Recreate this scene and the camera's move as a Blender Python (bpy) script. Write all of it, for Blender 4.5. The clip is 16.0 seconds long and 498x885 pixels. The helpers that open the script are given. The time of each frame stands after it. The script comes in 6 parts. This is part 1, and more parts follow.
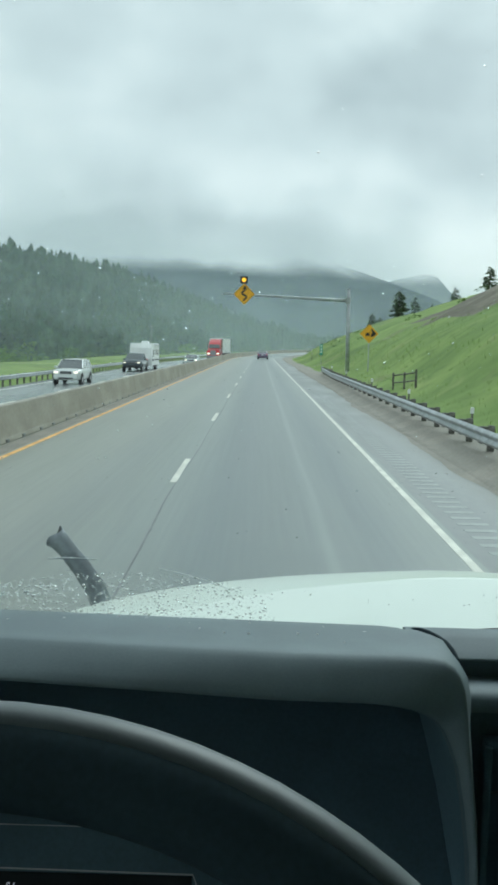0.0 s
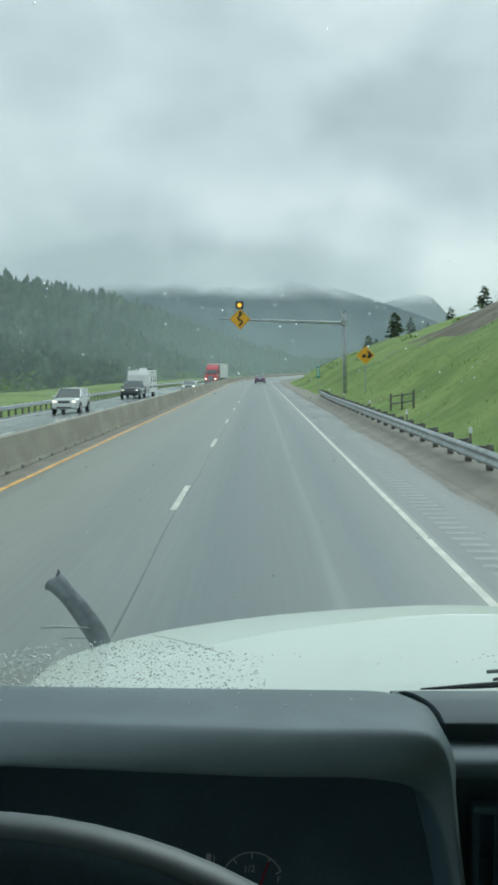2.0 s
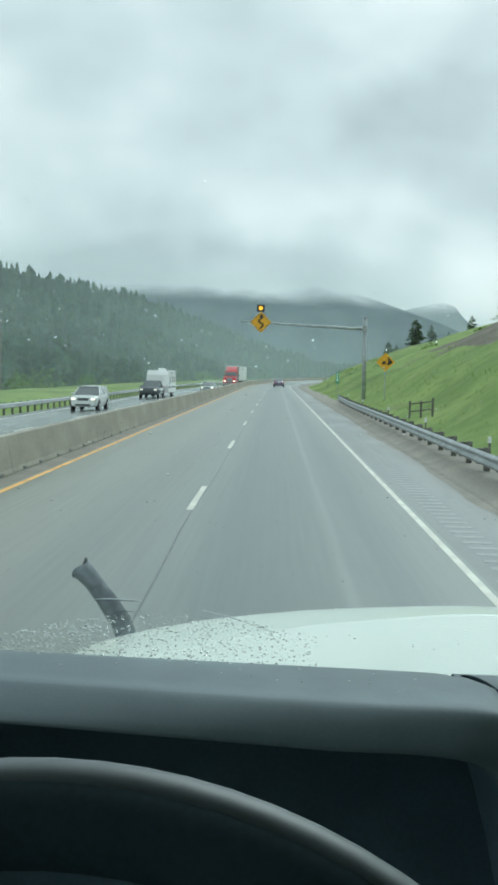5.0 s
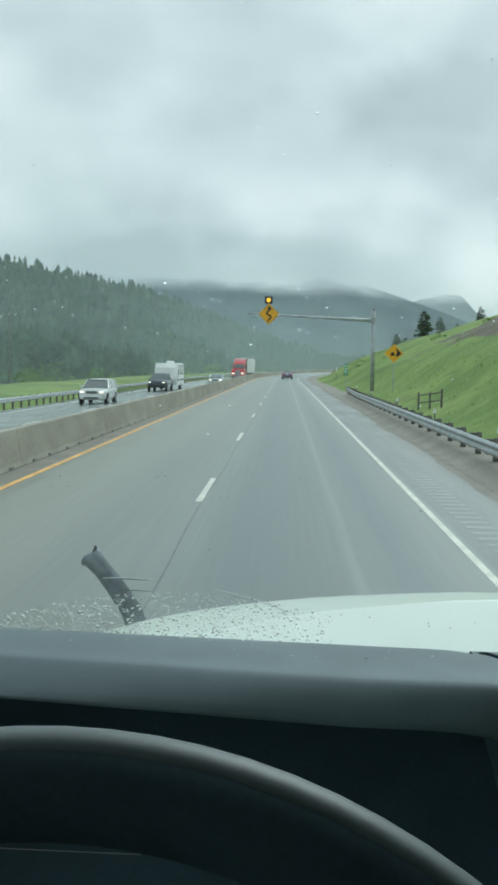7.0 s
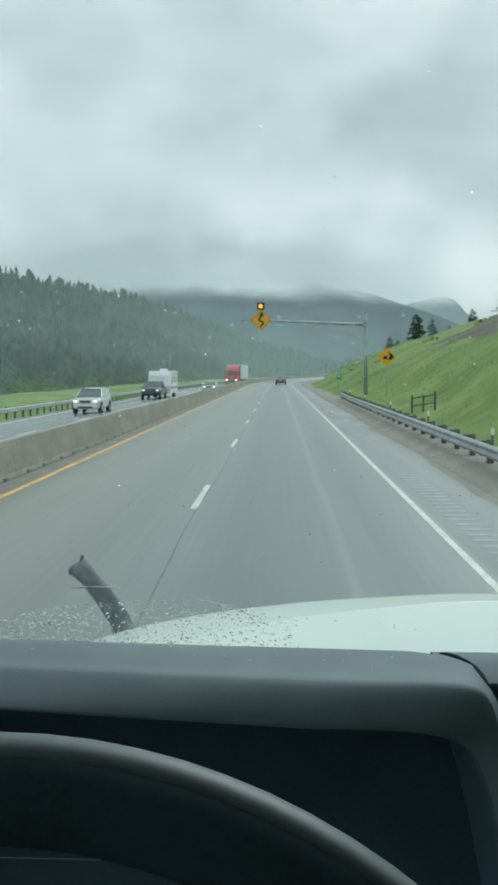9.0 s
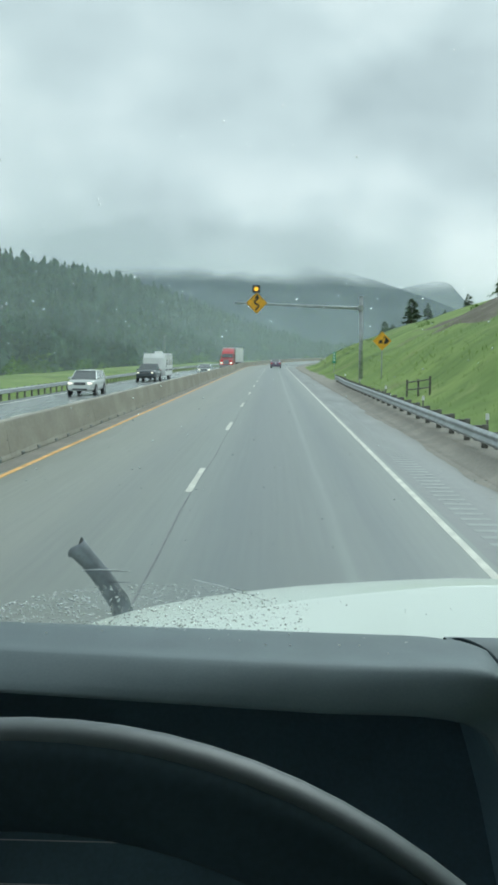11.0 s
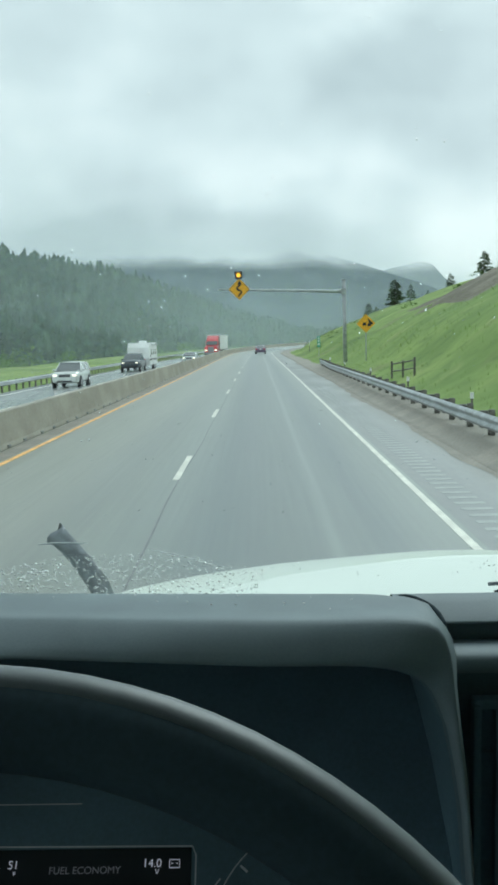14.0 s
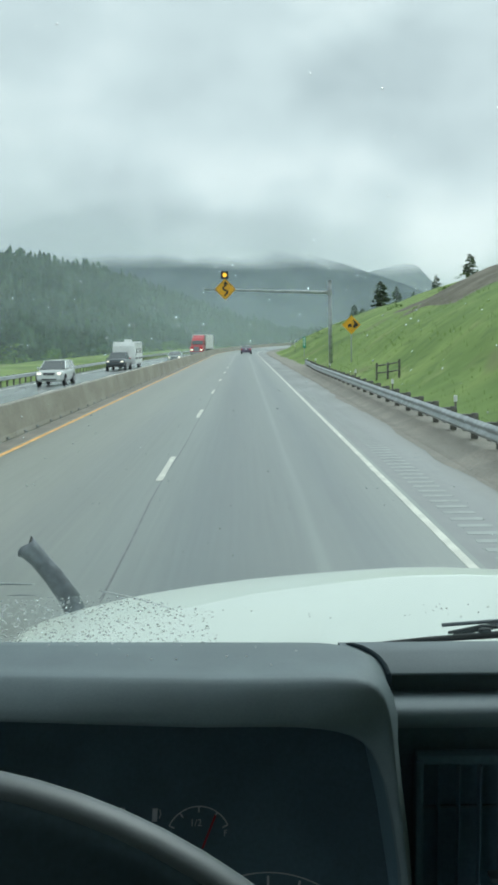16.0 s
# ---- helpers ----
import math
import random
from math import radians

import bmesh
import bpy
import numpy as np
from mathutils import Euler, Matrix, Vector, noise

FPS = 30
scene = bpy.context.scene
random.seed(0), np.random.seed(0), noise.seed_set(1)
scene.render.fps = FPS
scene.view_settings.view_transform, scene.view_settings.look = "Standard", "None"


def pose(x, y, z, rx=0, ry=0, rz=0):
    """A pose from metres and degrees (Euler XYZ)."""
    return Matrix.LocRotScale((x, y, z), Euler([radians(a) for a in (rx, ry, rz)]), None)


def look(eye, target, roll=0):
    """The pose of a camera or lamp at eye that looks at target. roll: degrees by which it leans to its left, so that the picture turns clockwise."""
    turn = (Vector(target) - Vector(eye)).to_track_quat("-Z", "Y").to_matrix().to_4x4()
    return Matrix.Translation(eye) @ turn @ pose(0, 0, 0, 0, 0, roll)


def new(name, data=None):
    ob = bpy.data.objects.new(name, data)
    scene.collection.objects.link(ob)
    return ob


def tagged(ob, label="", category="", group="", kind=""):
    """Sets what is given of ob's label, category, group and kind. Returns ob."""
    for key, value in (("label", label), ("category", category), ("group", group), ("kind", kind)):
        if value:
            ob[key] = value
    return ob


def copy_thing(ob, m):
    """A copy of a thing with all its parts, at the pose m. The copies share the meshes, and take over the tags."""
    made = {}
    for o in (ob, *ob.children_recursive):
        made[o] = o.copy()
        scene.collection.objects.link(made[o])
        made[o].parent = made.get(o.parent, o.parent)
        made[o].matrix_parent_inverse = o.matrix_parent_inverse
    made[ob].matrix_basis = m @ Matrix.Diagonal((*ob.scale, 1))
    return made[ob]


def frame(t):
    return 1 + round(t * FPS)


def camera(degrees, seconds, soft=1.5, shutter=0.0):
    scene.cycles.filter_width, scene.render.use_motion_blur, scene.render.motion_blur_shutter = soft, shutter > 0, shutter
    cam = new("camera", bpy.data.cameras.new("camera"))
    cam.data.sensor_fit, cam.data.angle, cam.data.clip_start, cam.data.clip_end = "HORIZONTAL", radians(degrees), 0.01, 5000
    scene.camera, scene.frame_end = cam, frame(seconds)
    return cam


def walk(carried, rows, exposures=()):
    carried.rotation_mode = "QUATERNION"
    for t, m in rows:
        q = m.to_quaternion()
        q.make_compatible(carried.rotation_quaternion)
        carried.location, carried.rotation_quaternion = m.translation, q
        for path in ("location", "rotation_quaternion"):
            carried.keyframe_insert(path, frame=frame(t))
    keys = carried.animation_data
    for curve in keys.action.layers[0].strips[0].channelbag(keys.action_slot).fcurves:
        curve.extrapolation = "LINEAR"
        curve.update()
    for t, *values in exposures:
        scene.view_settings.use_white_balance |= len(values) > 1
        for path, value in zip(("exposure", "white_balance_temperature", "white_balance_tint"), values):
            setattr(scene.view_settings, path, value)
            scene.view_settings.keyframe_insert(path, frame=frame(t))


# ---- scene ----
# The cab's own unit: one cab unit is K metres; its origin is the mean eye, EYE metres over the road.
K, EYE = 0.45, 2.27

cam = camera(31.4, 16.0, soft=3.2)
# seconds, x, y, z in cab units, yaw, pitch, roll in degrees
PATH = [
    (0.0, -0.001, 0.022, -0.009, 0.62, -6.21, -1.22),
    (0.5, -0.033, 0.024, 0.002, 0.90, -5.56, -1.71),
    (1.0, 0.002, 0.005, 0.028, 1.34, -4.94, -0.22),
    (1.5, 0.029, 0.005, 0.068, 0.94, -4.82, 0.69),
    (2.0, 0.020, -0.002, 0.060, 0.60, -4.66, 0.28),
    (2.5, -0.019, 0.032, 0.011, 0.50, -5.17, -0.74),
    (3.0, 0.001, -0.006, 0.035, 0.75, -5.33, -0.67),
    (3.5, -0.038, 0.018, -0.005, 1.01, -5.44, -0.99),
    (6.0, -0.050, 0.018, 0.024, 2.03, -3.93, -1.27),
    (6.5, -0.052, 0.050, -0.016, 2.19, -4.16, -1.06),
    (7.0, -0.052, 0.043, -0.014, 2.22, -4.97, -1.16),
    (7.5, -0.031, 0.029, -0.002, 2.22, -4.94, -1.05),
    (8.0, -0.038, 0.002, 0.033, 2.20, -4.02, -1.18),
    (8.5, -0.028, 0.006, 0.017, 1.96, -3.84, -0.48),
    (9.0, -0.004, 0.027, -0.010, 1.90, -4.57, -0.04),
    (11.5, -0.034, 0.037, -0.011, 1.49, -5.66, -0.52),
    (12.0, -0.017, 0.039, -0.013, 1.62, -5.60, -0.02),
    (12.5, 0.038, 0.024, -0.000, 1.33, -5.77, 1.07),
    (13.0, -0.055, 0.011, -0.024, 1.11, -5.77, -0.02),
    (13.5, 0.031, 0.006, -0.033, 1.36, -6.25, 0.97),
    (14.0, 0.027, 0.006, -0.034, 0.74, -6.52, 1.33),
    (14.5, 0.050, 0.009, -0.029, 0.42, -6.91, 1.63),
    (15.0, 0.081, 0.019, -0.056, 0.32, -7.53, 2.57),
    (15.5, 0.092, 0.015, -0.048, -0.19, -7.81, 2.75),
    (16.0, 0.079, 0.026, 0.027, -0.24, -6.55, 0.70),
]
walk(cam, [(t, pose(K * x, K * y, EYE + K * z, 90 + pitch, 0, yaw) @ pose(0, 0, 0, 0, 0, -roll))
           for t, x, y, z, yaw, pitch, roll in PATH],
     exposures=[(0.0, 0.05, 6520, 14), (0.5, 0.14, 6520, 14), (1.0, 0.02, 6520, 14), (2.0, -0.10, 6520, 14), (2.5, -0.04, 6520, 14), (3.5, 0.10, 6520, 14), (6.0, -0.04, 6510, 13), (6.5, -0.10, 6500, 11.5), (7.0, -0.02, 6520, 14), (7.5, 0.14, 6520, 14),
                (8.0, 0.10, 6520, 14), (8.5, -0.05, 6520, 14), (9.0, -0.08, 6520, 14), (11.5, 0.08, 6520, 14), (12.0, 0.14, 6520, 14), (13.0, 0.08, 6520, 14), (14.5, 0.18, 6540, 14), (15.0, 0.18, 6600, 17), (16.0, 0.06, 6580, 15)])

# ---- light: an overcast sky and a veiled sun ----
world = bpy.data.worlds.new("overcast_sky")
scene.world = world
world.use_nodes = True
wt = world.node_tree
wt.nodes.clear()


def wnode(kind, **inputs):
    n = wt.nodes.new(kind)
    for k, v in inputs.items():
        n.inputs[k].default_value = v
    return n


def wlink(a, b):
    wt.links.new(a, b)


sky = wt.nodes.new("ShaderNodeTexSky")
sky.sky_type, sky.sun_disc = "NISHITA", False
sky.sun_elevation, sky.sun_rotation = radians(40), radians(23)
sky_bg = wnode("ShaderNodeBackground", Strength=0.05)
wlink(sky.outputs[0], sky_bg.inputs["Color"])
coord = wt.nodes.new("ShaderNodeTexCoord")
flat = wt.nodes.new("ShaderNodeMapping")
flat.inputs["Scale"].default_value = (1.5, 1.5, 2.3)
flat.inputs["Location"].default_value = (0.35, 0.1, 0.6)
wlink(coord.outputs["Generated"], flat.inputs["Vector"])
big = wnode("ShaderNodeTexNoise", Scale=2.4, Detail=4.0, Roughness=0.45, Distortion=0.25)
small = wnode("ShaderNodeTexNoise", Scale=7.5, Detail=4.0, Roughness=0.48, Distortion=0.4)
wlink(flat.outputs[0], big.inputs["Vector"])
wlink(flat.outputs[0], small.inputs["Vector"])
blend = wt.nodes.new("ShaderNodeMath")
blend.operation = "MULTIPLY_ADD"
blend.inputs[1].default_value = 0.26
wlink(small.outputs["Fac"], blend.inputs[0])
wlink(big.outputs["Fac"], blend.inputs[2])
calm = wt.nodes.new("ShaderNodeMath")
calm.operation = "MULTIPLY_ADD"
calm.inputs[1].default_value, calm.inputs[2].default_value = 0.75, 0.178
wlink(blend.outputs[0], calm.inputs[0])
# billows warp the outlines of the cloud masses
billow = wnode("ShaderNodeTexNoise", Scale=7.0, Detail=5.0, Roughness=0.55)
wlink(coord.outputs["Generated"], billow.inputs["Vector"])
warp = wt.nodes.new("ShaderNodeVectorMath")
warp.operation = "MULTIPLY_ADD"
warp.inputs[1].default_value = (0.16, 0.16, 0.12)
wlink(billow.outputs["Color"], warp.inputs[0])
wlink(coord.outputs["Generated"], warp.inputs[2])
cover = calm.outputs[0]
# cloud masses over the valley: azimuth and elevation in degrees, half width, half height, darker (-) or lighter (+)
for az, el, wide, tall, lift in ((8.2, 14.8, 6.0, 4.0, -0.10), (6.5, 21.5, 5.5, 3.2, 0.11), (-1.0, 11.2, 4.5, 2.4, -0.02), (-10.5, 8.2, 7.0, 2.8, -0.10),
                                 (-11.0, 19.0, 6.0, 4.5, 0.02), (-4.5, 22.0, 5.0, 4.0, 0.01), (-4.0, 5.9, 13.0, 2.0, -0.21), (13.5, 6.4, 5.0, 2.4, 0.12), (0.5, 17.0, 2.2, 3.0, 0.03), (5.0, 8.2, 6.0, 1.6, -0.08)):
    a, e = radians(az), radians(el)
    centre = (math.sin(a) * math.cos(e) + 0.08, math.cos(a) * math.cos(e) + 0.08, math.sin(e) + 0.06)
    off = wt.nodes.new("ShaderNodeVectorMath")
    off.operation = "SUBTRACT"
    off.inputs[1].default_value = centre
    wlink(warp.outputs[0], off.inputs[0])
    stretch = wt.nodes.new("ShaderNodeVectorMath")
    stretch.operation = "MULTIPLY"
    stretch.inputs[1].default_value = (1 / radians(wide), 1 / radians(wide), 1 / radians(tall))
    wlink(off.outputs[0], stretch.inputs[0])
    far_off = wt.nodes.new("ShaderNodeVectorMath")
    far_off.operation = "LENGTH"
    wlink(stretch.outputs[0], far_off.inputs[0])
    soft = wt.nodes.new("ShaderNodeMapRange")
    soft.interpolation_type = "SMOOTHERSTEP"
    soft.inputs["From Min"].default_value, soft.inputs["From Max"].default_value = 0.25, 1.45
    soft.inputs["To Min"].default_value, soft.inputs["To Max"].default_value = lift, 0.0
    wlink(far_off.outputs["Value"], soft.inputs["Value"])
    add = wt.nodes.new("ShaderNodeMath")
    wlink(cover, add.inputs[0])
    wlink(soft.outputs[0], add.inputs[1])
    cover = add.outputs[0]
cloud = wt.nodes.new("ShaderNodeValToRGB")
cloud.color_ramp.elements[0].position, cloud.color_ramp.elements[0].color = 0.42, (0.47, 0.61, 0.63, 1)
cloud.color_ramp.elements[1].position, cloud.color_ramp.elements[1].color = 0.78, (0.86, 1.02, 1.01, 1)
mid = cloud.color_ramp.elements.new(0.6)
mid.color = (0.635, 0.80, 0.81, 1)
wlink(cover, cloud.inputs["Fac"])
cloud_bg = wnode("ShaderNodeBackground", Strength=1.0)
wlink(cloud.outputs[0], cloud_bg.inputs["Color"])
veil = wnode("ShaderNodeMixShader", Fac=0.95)
wlink(sky_bg.outputs[0], veil.inputs[1])
wlink(cloud_bg.outputs[0], veil.inputs[2])
wout = wt.nodes.new("ShaderNodeOutputWorld")
wlink(veil.outputs[0], wout.inputs["Surface"])

sun = new("sun", bpy.data.lights.new("sun", "SUN"))
sun.data.energy, sun.data.angle, sun.data.color = 1.15, radians(30), (0.82, 1.0, 0.98)
sun.matrix_world = look((0, 0, 64), (-30, -70, 0))

# ---- materials ----
def material(name, color, rough=0.6, metal=0.0, spec=0.5, vary=0.15, scale=6.0, fine=60.0, bump=0.0, stretch=(1, 1, 1),
             second=None, mask=(0.45, 0.62), coat=0.0, rough_vary=0.0, per_object=0.0, world_space=False, per_island=0.0):
    """A principled material with colour variation at two scales and fine relief."""
    m = bpy.data.materials.new(name)
    m.use_nodes = True
    t = m.node_tree
    b = t.nodes["Principled BSDF"]
    b.inputs["Roughness"].default_value = rough
    b.inputs["Metallic"].default_value = metal
    b.inputs["Specular IOR Level"].default_value = spec
    b.inputs["Coat Weight"].default_value = coat
    co = t.nodes.new("ShaderNodeTexCoord")
    mp = t.nodes.new("ShaderNodeMapping")
    mp.inputs["Scale"].default_value = stretch
    if world_space:
        geo = t.nodes.new("ShaderNodeNewGeometry")
        t.links.new(geo.outputs["Position"], mp.inputs["Vector"])
    else:
        t.links.new(co.outputs["Object"], mp.inputs["Vector"])
    n1 = t.nodes.new("ShaderNodeTexNoise")
    n1.inputs["Scale"].default_value, n1.inputs["Detail"].default_value = scale, 4
    n2 = t.nodes.new("ShaderNodeTexNoise")
    n2.inputs["Scale"].default_value, n2.inputs["Detail"].default_value = fine, 3
    for n in (n1, n2):
        t.links.new(mp.outputs[0], n.inputs["Vector"])
    ramp = t.nodes.new("ShaderNodeValToRGB")
    ramp.color_ramp.elements[0].position, ramp.color_ramp.elements[1].position = mask
    c2 = second or [min(1, c * (1 + vary)) for c in color]
    c1 = color if second else [c * (1 - vary) for c in color]
    ramp.color_ramp.elements[0].color = (*c1, 1)
    ramp.color_ramp.elements[1].color = (*c2, 1)
    t.links.new(n1.outputs["Fac"], ramp.inputs["Fac"])
    grain = t.nodes.new("ShaderNodeMix")
    grain.data_type, grain.blend_type = "RGBA", "OVERLAY"
    grain.inputs["Factor"].default_value = min(1.0, vary * 2.2)
    t.links.new(ramp.outputs[0], grain.inputs["A"])
    t.links.new(n2.outputs["Fac"], grain.inputs["B"])
    out = grain.outputs["Result"]
    if per_object or per_island:
        info = t.nodes.new("ShaderNodeObjectInfo" if per_object else "ShaderNodeNewGeometry")
        hsv = t.nodes.new("ShaderNodeHueSaturation")
        mr = t.nodes.new("ShaderNodeMapRange")
        mr.inputs["To Min"].default_value, mr.inputs["To Max"].default_value = 1 - per_object - per_island, 1 + per_object + per_island
        t.links.new(info.outputs["Random" if per_object else "Random Per Island"], mr.inputs["Value"])
        t.links.new(mr.outputs[0], hsv.inputs["Value"])
        t.links.new(out, hsv.inputs["Color"])
        out = hsv.outputs[0]
    t.links.new(out, b.inputs["Base Color"])
    if rough_vary:
        mr = t.nodes.new("ShaderNodeMapRange")
        mr.inputs["To Min"].default_value, mr.inputs["To Max"].default_value = max(0.02, rough - rough_vary), min(1, rough + rough_vary)
        t.links.new(n1.outputs["Fac"], mr.inputs["Value"])
        t.links.new(mr.outputs[0], b.inputs["Roughness"])
    if bump:
        bp = t.nodes.new("ShaderNodeBump")
        bp.inputs["Strength"].default_value, bp.inputs["Distance"].default_value = 0.6, bump
        t.links.new(n2.outputs["Fac"], bp.inputs["Height"])
        t.links.new(bp.outputs[0], b.inputs["Normal"])
    return m


def glow(name, color, strength):
    m = bpy.data.materials.new(name)
    m.use_nodes = True
    b = m.node_tree.nodes["Principled BSDF"]
    b.inputs["Base Color"].default_value = (*color, 1)
    b.inputs["Emission Color"].default_value = (*color, 1)
    b.inputs["Emission Strength"].default_value = strength
    return m


ASPHALT = material("wet_asphalt", (0.168, 0.190, 0.180), 0.36, spec=0.6, vary=0.08, scale=0.6, fine=12, stretch=(1.0, 0.018, 1), second=(0.208, 0.235, 0.218), mask=(0.36, 0.64),
                   rough_vary=0.12, world_space=True)


def wear_across(mat, u0, u1, stops):
    """Wheel tracks and dirt bands across a carriageway, from u0 to u1 metres: stops of (u, tint)."""
    t = mat.node_tree
    b = t.nodes["Principled BSDF"]
    old = b.inputs["Base Color"].links[0].from_socket
    uv = t.nodes.new("ShaderNodeUVMap")
    uv.uv_map = "across"
    sep = t.nodes.new("ShaderNodeSeparateXYZ")
    t.links.new(uv.outputs[0], sep.inputs[0])
    drift = t.nodes.new("ShaderNodeTexNoise")
    drift.inputs["Scale"].default_value, drift.inputs["Detail"].default_value = 0.11, 3
    t.links.new(uv.outputs[0], drift.inputs["Vector"])
    add = t.nodes.new("ShaderNodeMath")
    add.operation = "MULTIPLY_ADD"
    add.inputs[1].default_value = 0.35
    t.links.new(drift.outputs["Fac"], add.inputs[0])
    t.links.new(sep.outputs["X"], add.inputs[2])
    span = t.nodes.new("ShaderNodeMapRange")
    span.inputs["From Min"].default_value, span.inputs["From Max"].default_value = u0 + 0.175, u1 + 0.175
    t.links.new(add.outputs[0], span.inputs["Value"])
    ramp = t.nodes.new("ShaderNodeValToRGB")
    ramp.color_ramp.interpolation = "EASE"
    for k, (u, tint) in enumerate(stops):
        p = (u - u0) / (u1 - u0)
        e = ramp.color_ramp.elements[k] if k < 2 else ramp.color_ramp.elements.new(p)
        e.position, e.color = p, (*[0.5 * c for c in tint], 1)
    t.links.new(span.outputs[0], ramp.inputs["Fac"])
    mul = t.nodes.new("ShaderNodeMix")
    mul.data_type, mul.blend_type = "RGBA", "MULTIPLY"
    mul.inputs["Factor"].default_value = 1.0
    t.links.new(old, mul.inputs["A"])
    t.links.new(ramp.outputs[0], mul.inputs["B"])
    twice = t.nodes.new("ShaderNodeMix")
    twice.data_type, twice.blend_type = "RGBA", "ADD"
    twice.inputs["Factor"].default_value = 1.0
    t.links.new(mul.outputs["Result"], twice.inputs["A"])
    t.links.new(mul.outputs["Result"], twice.inputs["B"])
    t.links.new(twice.outputs["Result"], b.inputs["Base Color"])


wear_across(ASPHALT, -5.75, 2.42, [(-5.70, (1.20, 1.05, 0.88)), (2.40, (1.04, 1.04, 1.0)), (-5.0, (1.22, 1.12, 0.98)), (-4.2, (1.13, 1.05, 0.94)), (-3.2, (1.22, 1.14, 1.03)), (-2.3, (1.03, 1.0, 0.95)),
                                   (-1.4, (1.05, 1.05, 1.03)), (-0.55, (0.78, 0.82, 0.86)), (0.45, (0.90, 0.92, 0.92)), (0.66, (0.94, 0.96, 0.96)), (0.80, (1.30, 1.31, 1.30)), (0.92, (0.98, 1.0, 1.0)), (1.35, (0.76, 0.80, 0.84)), (1.95, (1.02, 1.02, 1.0))])
# The paler base colour carries part of the wet shine.
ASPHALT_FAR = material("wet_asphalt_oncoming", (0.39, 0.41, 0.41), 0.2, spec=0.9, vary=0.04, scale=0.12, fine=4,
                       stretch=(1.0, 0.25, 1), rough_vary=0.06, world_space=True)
SHOULDER = material("shoulder_asphalt", (0.168, 0.178, 0.172), 0.42, spec=0.5, vary=0.07, scale=0.45, fine=9, stretch=(1, 0.35, 1), second=(0.225, 0.236, 0.23),
                    mask=(0.38, 0.66), rough_vary=0.30, world_space=True)
wear_across(SHOULDER, 2.42, 4.02, [(2.43, (1.0, 1.0, 1.0)), (4.01, (0.86, 0.79, 0.70)), (2.75, (0.95, 0.95, 0.95)), (3.25, (1.05, 1.05, 1.05)), (3.65, (0.98, 0.95, 0.90))])
WORN = material("worn_pale_asphalt", (0.262, 0.285, 0.275), 0.4, vary=0.12, scale=1.2, fine=11, stretch=(1, 0.1, 1), world_space=True)
GRAVEL = material("wet_gravel", (0.262, 0.243, 0.210), 0.85, vary=0.16, scale=0.8, fine=16, second=(0.315, 0.285, 0.245), bump=0.02, world_space=True)


def meadow_material():
    """Spring grass in broad drifts of darker, fresher and yellower growth."""
    m = material("meadow_grass", (0.160, 0.245, 0.078), 0.9, spec=0.12, vary=0.10, scale=0.11, fine=1.2, second=(0.255, 0.350, 0.115),
                 mask=(0.36, 0.66), bump=0.02, world_space=True)
    t = m.node_tree
    b = t.nodes["Principled BSDF"]
    old = b.inputs["Base Color"].links[0].from_socket
    geo = t.nodes.new("ShaderNodeNewGeometry")
    for scale, lo, hi, color in ((0.032, 0.50, 0.66, (0.325, 0.395, 0.14)), (0.06, 0.52, 0.68, (0.105, 0.17, 0.065)), (0.35, 0.56, 0.74, (0.30, 0.355, 0.145)),
                                 (0.11, 0.56, 0.66, (0.205, 0.225, 0.110)), (0.8, 0.54, 0.70, (0.130, 0.200, 0.070))):
        n = t.nodes.new("ShaderNodeTexNoise")
        n.inputs["Scale"].default_value, n.inputs["Detail"].default_value, n.inputs["Distortion"].default_value = scale, 5, 0.6
        t.links.new(geo.outputs["Position"], n.inputs["Vector"])
        k = t.nodes.new("ShaderNodeMapRange")
        k.interpolation_type = "SMOOTHSTEP"
        k.inputs["From Min"].default_value, k.inputs["From Max"].default_value = lo, hi
        k.inputs["To Max"].default_value = 0.75
        t.links.new(n.outputs["Fac"], k.inputs["Value"])
        mix = t.nodes.new("ShaderNodeMix")
        mix.data_type = "RGBA"
        mix.inputs["B"].default_value = (*color, 1)
        t.links.new(k.outputs[0], mix.inputs["Factor"])
        t.links.new(old, mix.inputs["A"])
        old = mix.outputs["Result"]
    t.links.new(old, b.inputs["Base Color"])
    return m


GRASS = meadow_material()
BLADES = material("grass_blades", (0.22, 0.34, 0.095), 0.75, spec=0.2, vary=0.15, scale=0.2, fine=7, second=(0.31, 0.42, 0.135), world_space=True)
DIRT = material("bare_brown_slope", (0.15, 0.135, 0.105), 0.95, spec=0.2, vary=0.3, scale=0.35, fine=4, second=(0.22, 0.20, 0.155), bump=0.12, world_space=True)
FOREST_FLOOR = material("forest_floor", (0.06, 0.09, 0.045), 0.95, spec=0.1, vary=0.3, scale=0.05, fine=0.7, second=(0.06, 0.10, 0.04), world_space=True)
PAINT_WHITE = material("white_road_paint", (0.71, 0.70, 0.62), 0.55, vary=0.10, scale=2.5, fine=30, world_space=True)
PAINT_YELLOW = material("yellow_road_paint", (0.90, 0.475, 0.14), 0.55, vary=0.14, scale=2.5, fine=30, world_space=True)
TAR = material("tar_joint", (0.150, 0.162, 0.162), 0.4, vary=0.2, scale=3, fine=20, world_space=True)
CONCRETE = material("barrier_concrete", (0.325, 0.305, 0.255), 0.8, vary=0.08, scale=0.5, fine=7, stretch=(1, 1, 1.6), second=(0.390, 0.370, 0.315), bump=0.01,
                    per_object=0.045, world_space=True)
